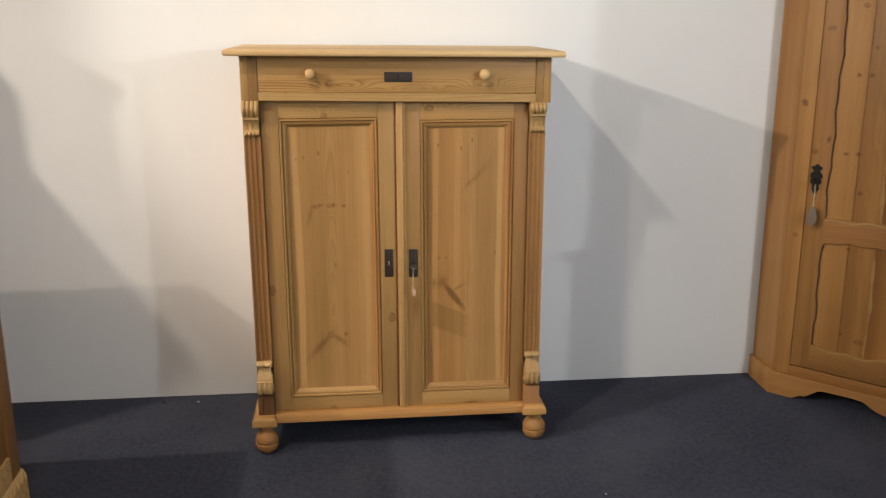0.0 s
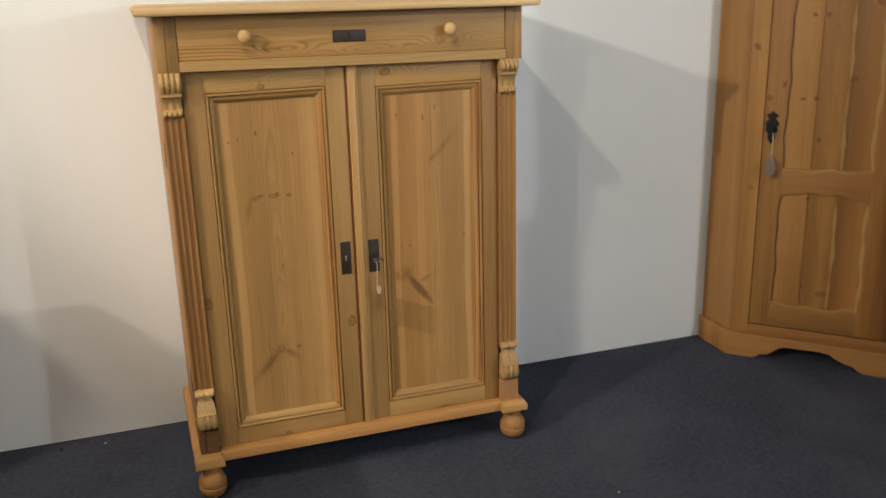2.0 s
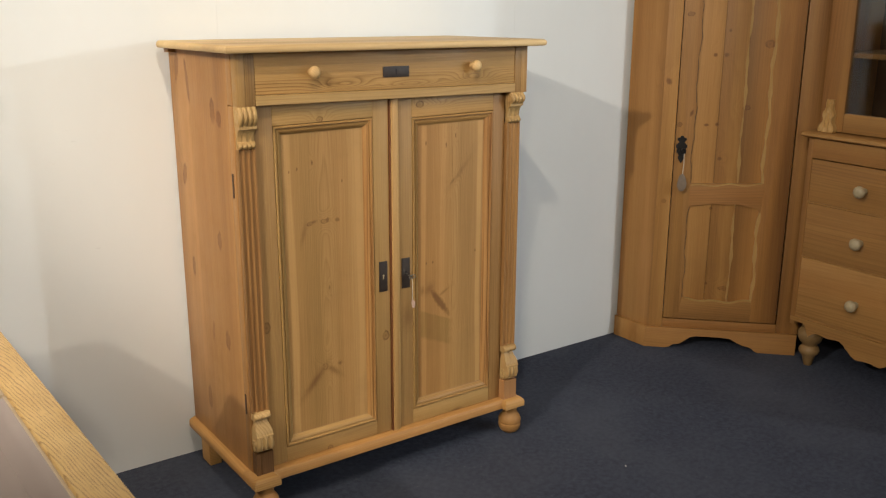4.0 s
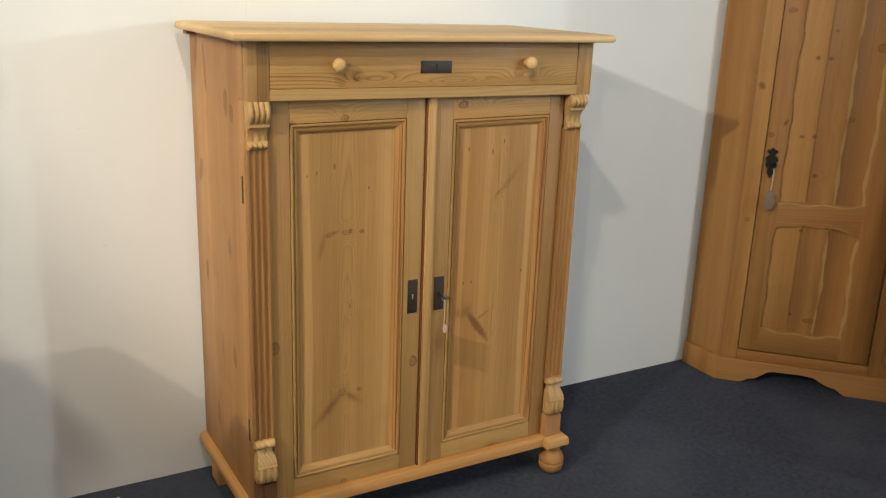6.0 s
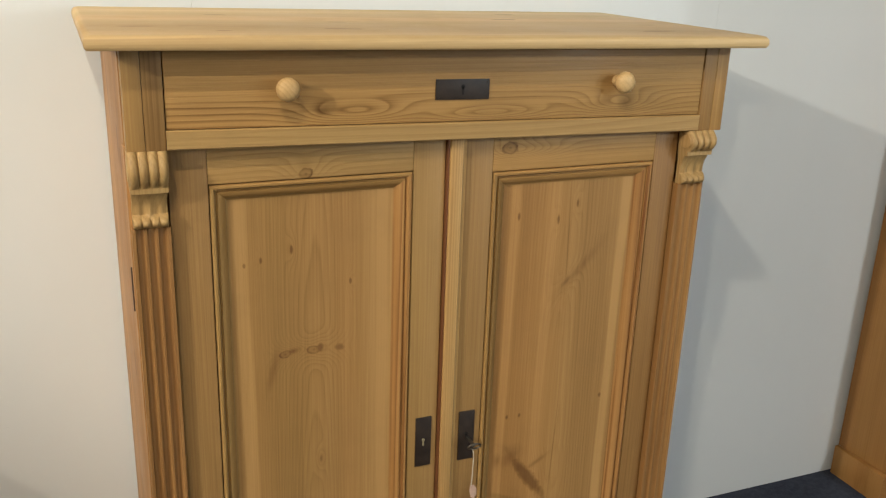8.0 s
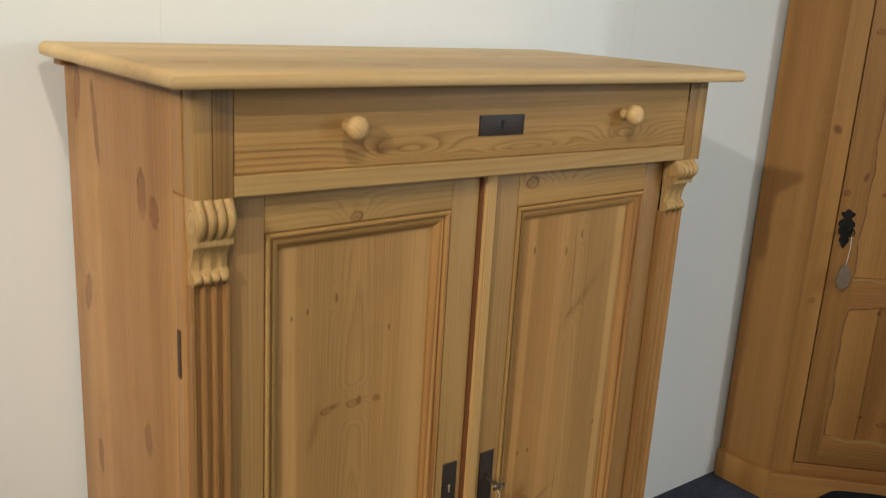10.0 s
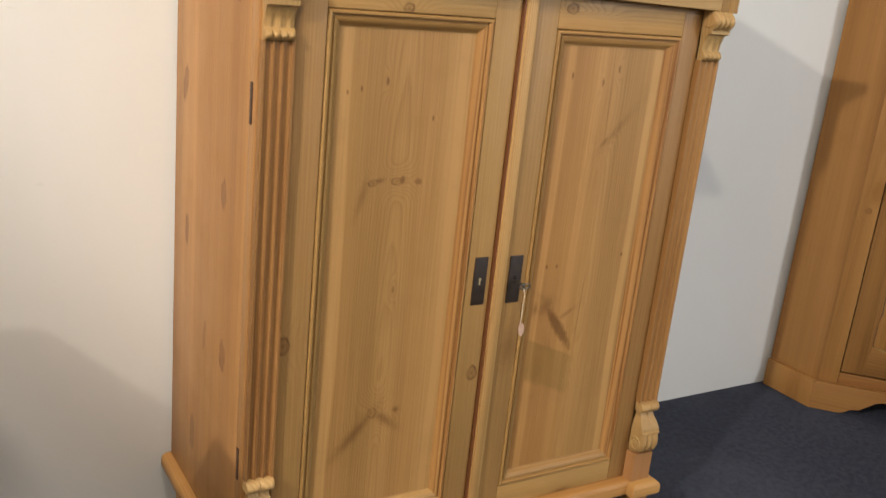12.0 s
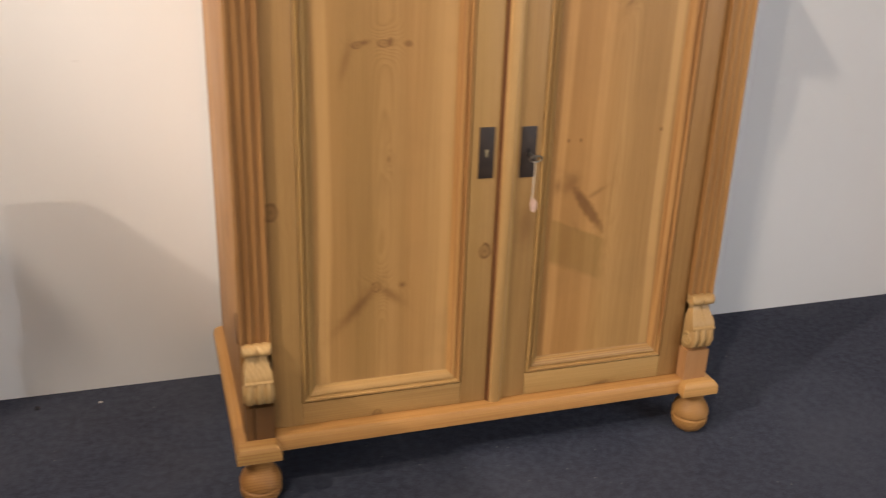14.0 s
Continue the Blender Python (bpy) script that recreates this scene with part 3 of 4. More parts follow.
# ---- the room ----
WALL_Y, WALL_X, CEIL = 0.468, 2.20, 3.25
floor = part("floor", box(-7.0, 7.0, -10.0, 0.6, -0.08, 0.0, 0), carpet, smooth=False)
tagged(floor, "dark blue-grey needle felt carpet with fine flecks", "floor", kind="structure")
wall_n = part("wall_north", box(-7.0, 2.32, WALL_Y + 0.012, WALL_Y + 0.14, 0, CEIL, 0), wall_paint, smooth=False)
tagged(wall_n, "smooth white painted panel wall with faint upright joints", "wall", kind="structure")
for i in range(-6, 3):
    x0, x1 = 0.848 + 1.158 * (i - 1), 0.848 + 1.158 * i
    if x1 < -7.0 + 1.158:
        continue
    part("wall_panel", box(max(x0, -7.0) + 0.00015, min(x1, WALL_X) - 0.00015, WALL_Y, WALL_Y + 0.011, 0.0, CEIL - 0.01, 0.0), wall_paint, wall_n, smooth=False)
wall_e = part("wall_east", box(WALL_X, WALL_X + 0.10, -1.35, WALL_Y + 0.012, 0, CEIL, 0), wall_paint, smooth=False)
tagged(wall_e, "white painted partition wall", "wall", kind="structure")
for nm, b in (("wall_west", (-7.1, -7.0, -10.0, 0.58, 0, CEIL)), ("wall_south", (-7.1, 7.1, -10.1, -10.0, 0, CEIL)), ("wall_far_east", (7.0, 7.1, -10.0, 0.58, 0, CEIL)), ("wall_far_north", (2.32, 7.1, WALL_Y + 0.012, WALL_Y + 0.14, 0, CEIL))):
    tagged(part(nm, box(*b, 0), hall_paint, smooth=False), "plain off-white hall wall", "wall", kind="structure")
tagged(part("ceiling", box(-7.1, 7.1, -10.1, 0.6, CEIL, CEIL + 0.1, 0), ceiling_paint, smooth=False), "plain pale grey hall ceiling", "ceiling", kind="structure")


# ---- the pine cabinet ----
def knob(x, y, z, r, parent, material, toward=(0, -1)):
    """A turned knob that stands out of a front."""
    s = r / 0.021
    prof = [(0.011, 0.0), (0.012, 0.004), (0.010, 0.009), (0.0095, 0.013), (0.013, 0.018), (0.0185, 0.023), (0.021, 0.030), (0.0205, 0.036), (0.017, 0.042), (0.010, 0.0455), (0.003, 0.0465)]
    if toward == (0, -1):
        bm = lathe([(a * s, -h * s) for a, h in prof], (x, y, z), 1)
    else:
        bm = lathe([(a * s, -h * s) for a, h in prof], (x, y, z), 0)
    return part("knob", bm, material, parent, "round turned wooden knob")


def lock_plate(x0, x1, z0, z1, y, parent, keyhole=(0.0035, 0.012), metal=brass):
    plate = part("lock_plate", box(x0, x1, y - 0.002, y + 0.003, z0, z1, 0.0006), iron, parent, "dark brown iron lock plate")
    xc, zc = (x0 + x1) / 2, (z0 + z1) / 2
    kw, kh = keyhole
    bm = lathe([(kw * 1.25, -0.0026), (kw * 1.25, 0.0)], (xc, y, zc + kh * 0.35), 1, 14)
    box(xc - kw * 0.6, xc + kw * 0.6, y - 0.0026, y, zc - kh * 0.65, zc + kh * 0.3, 0, bm)
    part("keyhole", bm, metal, plate)
    for sx in (-1, 1):
        for sz in (-1, 1):
            part("pin", lathe([(0.0014, -0.0008), (0.001, -0.0014)], (xc + sx * ((x1 - x0) / 2 - 0.004), y - 0.002, zc + sz * ((z1 - z0) / 2 - 0.004)), 1, 8), iron, plate)
    return plate


def pine_cabinet():
    W, CX = 0.478, 0.006
    cab = root("pine_cabinet", (0, 0, 0), 0, "waxed antique pine cabinet with two panelled doors and a drawer", "cabinet")
    L, R = CX - W, CX + W
    for s, x0, x1 in ((-1, L, L + 0.020), (1, R - 0.020, R)):
        side = part("side_panel", box(x0, x1, 0.0345, 0.452, 0.105, 1.3158, 0.0015), pine_side, cab, "pinkish pine side board with knots")
        xo = L if s < 0 else R
        for z0, z1 in ((0.938, 1.004), (0.310, 0.370)):
            part("hinge", box(xo - 0.0028, xo + 0.0028, 0.0165, 0.0250, z0, z1, 0.0008), hinge_iron, side, "dark iron hinge leaf let into the side")
        part("front_edge", box(x0, x1, 0.0040, 0.0343, 1.1795, 1.3158, 0.0010), pine_side, side)
        part("front_edge", box(x0 - 0.0008, x1 + 0.0008, 0.0005, 0.0322, 0.1100, 1.1775, 0.0016), pine_side, side)
    part("back_panel", box(L + 0.02, R - 0.02, 0.434, 0.448, 0.10, 1.31, 0.001), pine_old_v, cab)
    part("bottom_board", box(L + 0.02, R - 0.02, 0.03, 0.434, 0.105, 0.125, 0.001), pine_old_h, cab)
    # top with a rounded edge, upper face a little fuller than the lower
    prof = [(0.010, 1.3162), (0.0035, 1.3170), (0.0008, 1.3202), (0.0, 1.3255), (0.0010, 1.3310), (0.0045, 1.3350), (0.011, 1.3367)]
    bm = bmesh.new()
    x0, x1, y0, y1 = -0.514, 0.529, -0.077, 0.430
    rows = [[bm.verts.new(p) for p in ((x0 + d, y1, z), (x0 + d, y0 + d, z), (x1 - d, y0 + d, z), (x1 - d, y1, z))] for d, z in prof]
    for a, b in zip(rows, rows[1:]):
        for i in range(4):
            bm.faces.new((a[i], a[(i + 1) % 4], b[(i + 1) % 4], b[i]))
    bm.faces.new(rows[0])
    bm.faces.new(rows[-1])
    part("top", bm, pine_top, cab, "pale pine top board with rounded edges")
    part("batten", box(L - 0.022, R + 0.022, 0.392, 0.428, 1.303, 1.3157, 0.002), pine_old_h, cab)
    # frieze blocks, drawer and drawer rail
    for s in (-1, 1):
        a, b = (L, L + 0.050) if s < 0 else (R - 0.050, R)
        inner = (L + 0.0260, L + 0.0530) if s < 0 else (R - 0.0370, R - 0.0125)
        outer = (L + 0.0015, L + 0.0255) if s < 0 else (R - 0.0120, R + 0.0110)
        part("corner_block", box(*outer, -0.026, 0.003, 1.178, 1.3154, 0.0012), pine_stile, cab)
        block = part("corner_block", box(*inner, -0.026, 0.02, 1.178, 1.3154, 0.0012), pine_block, cab)
    dx0, dx1 = L + 0.0545, R - 0.0385
    drawer = part("drawer", box(dx0, dx1, -0.024, -0.004, 1.2065, 1.3145, 0.0014), pine_drawer, cab, "pine drawer front with swirling grain")
    for x0, x1 in ((dx0 + 0.01, dx0 + 0.022), (dx1 - 0.022, dx1 - 0.01)):
        part("drawer_side", box(x0, x1, -0.004, 0.38, 1.215, 1.30, 0.001), pine_old_y, drawer)
    lock_plate(-0.031, 0.056, 1.2390, 1.2690, -0.024, drawer, (0.0026, 0.012), hole)
    knob(-0.257, -0.024, 1.262, 0.0165, drawer, knob_mat)
    knob(0.280, -0.024, 1.2635, 0.0165, drawer, knob_mat)
    bm = prism([(-0.0270, 1.179), (-0.0285, 1.1805), (-0.0285, 1.2042), (-0.0272, 1.2055), (0.02, 1.2055), (0.02, 1.179)], 0, dx0 - 0.001, dx1 + 0.001)
    part("drawer_rail", bm, pine_rail_pale, cab, "pale pine rail under the drawer")
    # pilasters with three flutes
    for s in (-1, 1):
        a, b = (L + 0.001, L + 0.053) if s < 0 else (R - 0.053, R - 0.001)
        pts = [(a, 0.03), (a, -0.0125)]
        for k in range(3):
            c = a + (b - a) * (0.21 + 0.29 * k)
            pts += [(c + 0.0062 * math.cos(t), -0.0125 + 0.0062 * math.sin(t)) for t in [math.pi - math.pi * i / 6 for i in range(7)]]
        pts += [(b, -0.0125), (b, 0.03)]
        part("pilaster", prism(pts, 2, 0.322, 1.0715), pine_pilaster, cab, "reddish fluted pine pilaster")

        def reed(u, n, amp):
            return amp * abs(math.sin(math.pi * n * u)) ** 0.6

        def upper(u, v):
            if v < 0.16:
                return 0.016 + 0.010 * math.sin(math.pi * v / 0.16) * (0.4 + 0.6 * abs(math.sin(math.pi * 4 * u)) ** 0.5)
            if v < 0.50:
                w = (v - 0.16) / 0.34
                leaf = 0.006 * max(0.0, 1 - abs(u - 0.5) * 5) * (1 - w) + 0.004 * max(0.0, 1 - abs(abs(u - 0.5) - 0.32) * 7) * (1 - w)
                return 0.0105 + 0.013 * w * w + leaf
            if v < 0.58:
                return 0.032
            w = (v - 0.58) / 0.42
            return 0.024 + 0.020 * math.sin(math.pi * min(1.0, 0.12 + 0.80 * w)) + reed(u, 4, 0.006) - 0.003

        def lower(u, v):
            if v > 0.84:
                w = (v - 0.84) / 0.16
                return 0.016 + 0.012 * math.sin(math.pi * min(1.0, 0.18 + 0.74 * w)) * (0.62 + 0.38 * abs(math.sin(2 * math.pi * u)) ** 0.5)
            if v > 0.47:
                w = (0.84 - v) / 0.37
                return 0.012 + 0.022 * w * w * (3 - 2 * w) - 0.004 * (1 - w) * math.exp(-((u - 0.5) / 0.06) ** 2)
            if v > 0.43:
                return 0.0375
            w = v / 0.43
            return 0.0215 + 0.018 * math.sin(math.pi * (0.10 + 0.62 * w)) + reed(u, 3, 0.007) - 0.0045 - 0.013 * max(0.0, 0.22 - w) / 0.22

        up = part("corbel", relief(lambda u, v: 0.86 * upper(u, v), a, b, 1.0715, 1.1785, 0.0, 32, 44, lambda v: 0.90 + 0.12 * v - 0.05 * math.exp(-((v - 0.36) / 0.12) ** 2)), pine_carved, cab, "pale carved scroll corbel")
        for x in (a - 0.0015, b - 0.0025):
            part("scroll_end", lathe([(0.0155, 0.0), (0.0165, 0.0012), (0.0150, 0.0030), (0.0110, 0.0032), (0.0095, 0.0022), (0.0060, 0.0036), (0.001, 0.0040)] if x > 0.4 or x > a else [(0.001, -0.0005), (0.0060, 0.0), (0.0095, 0.0012), (0.0110, 0.0004), (0.0150, 0.0006), (0.0165, 0.0022), (0.0155, 0.0040)], (x, -0.0190, 1.1555), 0, 20), pine_carved, up)
        low = part("corbel", relief(lower, a, b, 0.2005, 0.3215, 0.0, 32, 44, lambda v: (0.97 if v > 0.84 else 0.96 - 0.24 * math.exp(-((v - 0.76) / 0.12) ** 2)) - 0.10 * math.exp(-(v / 0.05) ** 2)), pine_carved, cab, "pale carved scroll corbel")
        for x in (a - 0.0020, b - 0.0015):
            part("scroll_end", lathe([(0.0150, 0.0), (0.0165, 0.0010), (0.0150, 0.0030), (0.0112, 0.0030), (0.0100, 0.0014), (0.0080, 0.0014), (0.0066, 0.0032), (0.0036, 0.0034), (0.001, 0.0020)] if x > a else [(0.001, 0.0014), (0.0036, 0.0), (0.0066, 0.0002), (0.0080, 0.0020), (0.0100, 0.0020), (0.0112, 0.0004), (0.0150, 0.0004), (0.0165, 0.0024), (0.0150, 0.0034)], (x, -0.0190, 0.2270), 0, 24), pine_carved, low)
        block = [(a, 0.03), (a, -0.027)]
        if s < 0:
            for c, wide in ((a + 0.014, 0.0011), (a + 0.0175, 0.0007)):
                block += [(c - wide, -0.027), (c, -0.0235), (c + wide, -0.027)]
        part("plinth_block", prism(block + [(b, -0.027), (b, 0.03)], 2, 0.1325, 0.2), pine_dark_v if s < 0 else pine_pink, cab, "dark-stained cracked pine block, the corbel's shade in its colour" if s < 0 else "pinkish pine block under the corbel")
        # base moulding on the corner and along the side
        e0, e1 = (L - 0.020, L + 0.061) if s < 0 else (R - 0.060, R + 0.021)
        bm = bmesh.new()
        ring = []
        for d, z in ((0.002, 0.1000), (0.0, 0.1020), (0.0, 0.1190), (0.0020, 0.1250), (0.0060, 0.1295), (0.0120, 0.1330)):
            y0 = (-0.056 if s < 0 else -0.048) + d
            ring.append([bm.verts.new(q) for q in ((e0 + d, 0.03, z), (e0 + d, y0, z), (e1 - d, y0, z), (e1 - d, 0.03, z))])
        for p, q in zip(ring, ring[1:]):
            for i in range(4):
                bm.faces.new((p[i], p[(i + 1) % 4], q[(i + 1) % 4], q[i]))
        bm.faces.new(ring[0])
        bm.faces.new(ring[-1])
        part("base_moulding", bm, pine_base_h, cab)
        o, q = (L, -1) if s < 0 else (R, 1)
        out = [(o - q * 0.004, 0.100), (o + q * 0.0185, 0.100), (o + q * 0.0200, 0.102), (o + q * 0.0200, 0.118), (o + q * 0.0180, 0.124), (o + q * 0.0130, 0.128), (o + q * 0.002, 0.1305), (o - q * 0.004, 0.1305)]
        part("base_moulding", prism(out, 1, 0.031, 0.456), pine_base_y, cab)
        # turned bun foot in front, square post behind
        fx, fy = (L + 0.023, -0.026) if s < 0 else (R - 0.014, -0.012)
        foot = [(0.016, 0.0), (0.020, 0.003), (0.030, 0.010), (0.0362, 0.020), (0.0386, 0.029), (0.0382, 0.0355), (0.0345, 0.0385), (0.0345, 0.0410), (0.0388, 0.0440), (0.0386, 0.052), (0.0345, 0.063), (0.0285, 0.071), (0.0240, 0.077), (0.0235, 0.082), (0.0260, 0.090), (0.0270, 0.1022)]
        part("bun_foot", lathe(foot, (fx, fy, 0)), pine_foot, cab, "turned pine bun foot")
        part("back_foot", box(fx - 0.022 if s < 0 else fx - 0.016, fx + 0.016 if s < 0 else fx + 0.022, 0.345, 0.412, 0.0, 0.105, 0.0015), pine_base_y, cab)
    bm = prism([(-0.006, 0.0995), (-0.0235, 0.0998), (-0.0255, 0.102), (-0.0255, 0.125), (-0.0215, 0.131), (-0.012, 0.1335), (0.03, 0.1335), (0.03, 0.0995)], 0, L + 0.0545, R - 0.0545)
    part("base_rail", bm, pine_base_h, cab, "pale rounded pine rail below the doors")
    # doors
    prof = [(0.0, 0.014), (0.012, -0.0008), (0.08, -0.0026), (0.20, -0.0024), (0.29, 0.0008), (0.32, 0.0045), (0.39, 0.0045), (0.42, 0.0012), (0.55, 0.0020), (0.72, 0.0054), (0.86, 0.0090), (0.90, 0.0118), (1.0, 0.0128)]
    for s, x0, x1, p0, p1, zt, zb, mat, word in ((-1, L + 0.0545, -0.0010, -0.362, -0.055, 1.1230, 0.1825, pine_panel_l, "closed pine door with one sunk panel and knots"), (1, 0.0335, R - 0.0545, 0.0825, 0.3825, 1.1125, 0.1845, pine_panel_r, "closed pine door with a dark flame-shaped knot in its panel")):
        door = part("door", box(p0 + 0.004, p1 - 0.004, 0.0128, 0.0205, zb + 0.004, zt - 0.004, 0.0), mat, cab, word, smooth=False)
        part("stile", box(x0, p0 - 0.0017, 0.0, 0.021, 0.1345, 1.1775, 0.0012), pine_stile, door)
        part("stile", box(p1 + 0.0017, x1, 0.0, 0.021, 0.1345, 1.1775, 0.0012), pine_stile, door)
        part("rail", box(p0 - 0.0014, p1 + 0.0014, 0.0, 0.021, zt + 0.0017, 1.1775, 0.0012), pine_rail, door)
        part("rail", box(p0 - 0.0014, p1 + 0.0014, 0.0, 0.021, 0.1345, zb - 0.0017, 0.0012), pine_rail, door)
        moulding_frame(p0, p1, zb, zt, 0.027, prof, door, ("moulding", "moulding"), (pine_mould_h, pine_red_v, pine_mould_h, pine_mould_l))
        if s < 0:
            lock_plate(-0.039, -0.0105, 0.5985, 0.6925, 0.0, door, (0.0024, 0.011), brass)
        else:
            plate = lock_plate(0.0405, 0.0700, 0.5955, 0.6905, 0.0, door, (0.0026, 0.011), hole)
            strip = [(-0.0004, 0.02), (-0.0004, 0.005), (0.0036, 0.005), (0.0036, -0.008), (0.005, -0.0105), (0.010, -0.0115), (0.018, -0.0118), (0.0245, -0.0105), (0.027, -0.007), (0.0285, -0.0025), (0.0335, -0.002), (0.0335, 0.02)]
            part("strip_edge", box(0.0002, 0.0034, -0.0070, 0.0048, 0.1345, 1.1775, 0.0006), pine_edge, door, "dark red-brown edge of the cover strip, gap shade in its colour")
            part("cover_strip", prism(strip, 2, 0.128, 1.181, None, 0.001), pine_strip, door, "worn pine cover strip between the doors")
            kx, kz = 0.0565, 0.640
            key = part("key", lathe([(0.0028, 0.0), (0.0028, -0.026), (0.004, -0.027), (0.004, -0.030), (0.0028, -0.031)], (kx, -0.002, kz), 1, 12), steel, plate, "dull steel key in the lock")
            bow = [(kx + 0.0115 * math.cos(t), -0.036 - 0.006 * math.sin(t) * 0.4, kz + 0.0060 * math.sin(t)) for t in [2 * math.pi * i / 20 for i in range(21)]]
            part("key_bow", tube(bow, 0.0017), steel, plate)
            cord = [(kx - 0.004, -0.038, kz - 0.004), (kx - 0.004, -0.043, kz - 0.012), (kx - 0.005, -0.044, kz - 0.03), (kx - 0.0055, -0.044, kz - 0.055), (kx - 0.0065, -0.044, kz - 0.073)]
            part("string", tube(cord, 0.0008, 6), string_mat, plate, "thin white string")
            cx, cz = kx - 0.004, kz - 0.084
            out = [(cx - 0.004, cz + 0.013), (cx + 0.002, cz + 0.0135), (cx + 0.0075, cz + 0.006), (cx + 0.0078, cz - 0.006), (cx + 0.003, cz - 0.014), (cx - 0.003, cz - 0.010), (cx - 0.0055, cz + 0.004)]
            part("tag", prism(out, 1, -0.0450, -0.0440), tag_mat, plate, "small pinkish paper tag")
    # the old carcass has sagged: its frieze and top lean to one side and to the back
    for ob in cab.children_recursive:
        for v in ob.data.vertices:
            x, y, z = v.co
            if z > 1.13:
                w, h = min(1.0, (z - 1.13) / 0.048), min(1.0, max(0.0, (z - 1.2) / 0.11))
                v.co.z = z + w * ((1 - h) * (-0.0175 * (x + 0.163)) + h * (0.002 - 0.0125 * (x + 0.163) - 0.022 * (y + 0.077)))
    return cab


pine_cabinet()


# ---- the corner cupboard ----
def wavy(z0, z1, base, amp, seed, steps=40):
    r = random.Random(seed)
    ph = [r.uniform(0, 6.28) for _ in range(3)]
    out = []
    for i in range(steps + 1):
        z = z0 + (z1 - z0) * i / steps
        out.append((base + amp * (0.6 * math.sin(z * 19 + ph[0]) + 0.45 * math.sin(z * 47 + ph[1]) + 0.22 * math.sin(z * 110 + ph[2])), z))
    return out


def corner_cupboard():
    """Local x runs along the slanting front, y into the corner."""
    S, H = 0.62, 1.98
    cup = root("corner_cupboard", (1.470, 0.279, 0), -45, "tall honey-coloured pine corner cupboard with a panelled door", "cupboard")
    cup.matrix_basis = cup.matrix_basis @ Matrix.Diagonal((0.982, 1.0, 0.994, 1.0))
    m = cup.matrix_basis.inverted()

    def loc(x, y):
        v = m @ Vector((x, y, 0))
        return v.x, v.y

    # outline of the carcass behind the front, on the plan
    back = [loc(1.462, WALL_Y - 0.012), loc(WALL_X - 0.012, WALL_Y - 0.012), loc(WALL_X - 0.012, -0.150)]
    front_l, front_r = (0.0, 0.0), (S, 0.0)
    part("side_panel", prism([front_l, back[0], (back[0][0] + 0.018, back[0][1] + 0.004), (0.022, 0.02)], 2, 0.09, H), pine_old_v, cup)
    part("side_panel", prism([(S, 0.0), back[2], (back[2][0] - 0.014, back[2][1] + 0.014), (S - 0.02, 0.02)], 2, 0.09, H), pine_old_v, cup)
    part("back_panel", prism([(0.03, 0.06), (back[1][0], back[1][1] - 0.02), (S - 0.03, 0.06)], 2, 0.10, 0.12), pine_old_h, cup)
    part("top", prism([(-0.04, -0.04), back[0], back[1], back[2], (S + 0.04, -0.04)], 2, H, H + 0.035), pine_old_h, cup)
    # front frame
    part("stile", box(0.0, 0.058, 0.0, 0.022, 0.09, H, 0.004), pine_old_v, cup)
    part("stile", box(0.532, S, 0.0, 0.022, 0.09, H, 0.004), pine_old_v, cup)
    part("rail", box(0.058, 0.532, 0.0, 0.022, 0.09, 0.126, 0.002), pine_old_h, cup)
    part("rail", box(0.058, 0.532, 0.0, 0.022, H - 0.07, H, 0.002), pine_old_h, cup)
    # plinth with a cut-out and its return
    cut = [(-0.014, 0.0), (0.078, 0.0), (0.092, 0.004), (0.108, 0.018), (0.135, 0.020), (0.150, 0.032), (0.178, 0.055), (0.200, 0.060), (0.300, 0.060), (0.345, 0.058), (0.372, 0.040), (0.400, 0.028), (0.430, 0.024), (0.450, 0.006), (0.464, 0.0), (S - 0.004, 0.0), (S - 0.004, 0.078), (S - 0.004, 0.09), (-0.006, 0.09), (-0.014, 0.078)]
    part("plinth", prism(cut, 1, -0.016, 0.004, None, 0.0015), pine_old_h, cup, "pine plinth with a scalloped cut-out")
    b = back[0]
    d = Vector((b[0], b[1])).normalized()
    nx = Vector((-d.y, d.x))
    if nx.x > 0:
        nx = -nx
    c0 = Vector((-0.014, -0.016))
    quad = [tuple(c0), tuple(c0 + d * 0.012 + Vector((0.03, 0.02))), (b[0], b[1]), (b[0] + nx.x * 0.014, b[1] + nx.y * 0.014)]
    part("plinth", prism(quad, 2, 0.0, 0.0895, None, 0.0015), pine_old_v, cup)
    # the door: boards behind a frame with uneven, waney edges
    D0, D1 = 0.0605, 0.5265
    door = part("door", box(D0 + 0.02, D1 - 0.02, 0.014, 0.020, 0.14, H - 0.09, 0.0), pine_old_v, cup, "closed pine door with waney-edged panels and small knots", smooth=False)
    for x0, x1 in ((0.095, 0.225), (0.2262, 0.322), (0.3232, 0.470)):
        part("board", box(x0, x1, 0.0085, 0.015, 0.15, H - 0.1, 0.0012), pine_cup_board, door)
    w0, w1 = wavy(0.2, H - 0.15, 0.317, 0.004, 21, 90), wavy(0.2, H - 0.15, 0.325, 0.005, 22, 90)
    part("sapwood_strip", prism(w0 + w1[::-1], 1, 0.0075, 0.0095), pine_pale_edge, door, "pale sapwood edge between two boards")
    edge = wavy(0.132, H - 0.075, 0.131, 0.005, 3, 110)
    part("stile", prism([(D0, 0.132)] + edge + [(D0, H - 0.075)], 1, -0.002, 0.016, None, 0.0012), pine_old_v, door)
    edge = wavy(0.132, H - 0.075, 0.424, 0.006, 8, 110)
    part("stile", prism([(D1, 0.132)] + edge + [(D1, H - 0.075)], 1, -0.002, 0.016, None, 0.0012), pine_old_v, door)
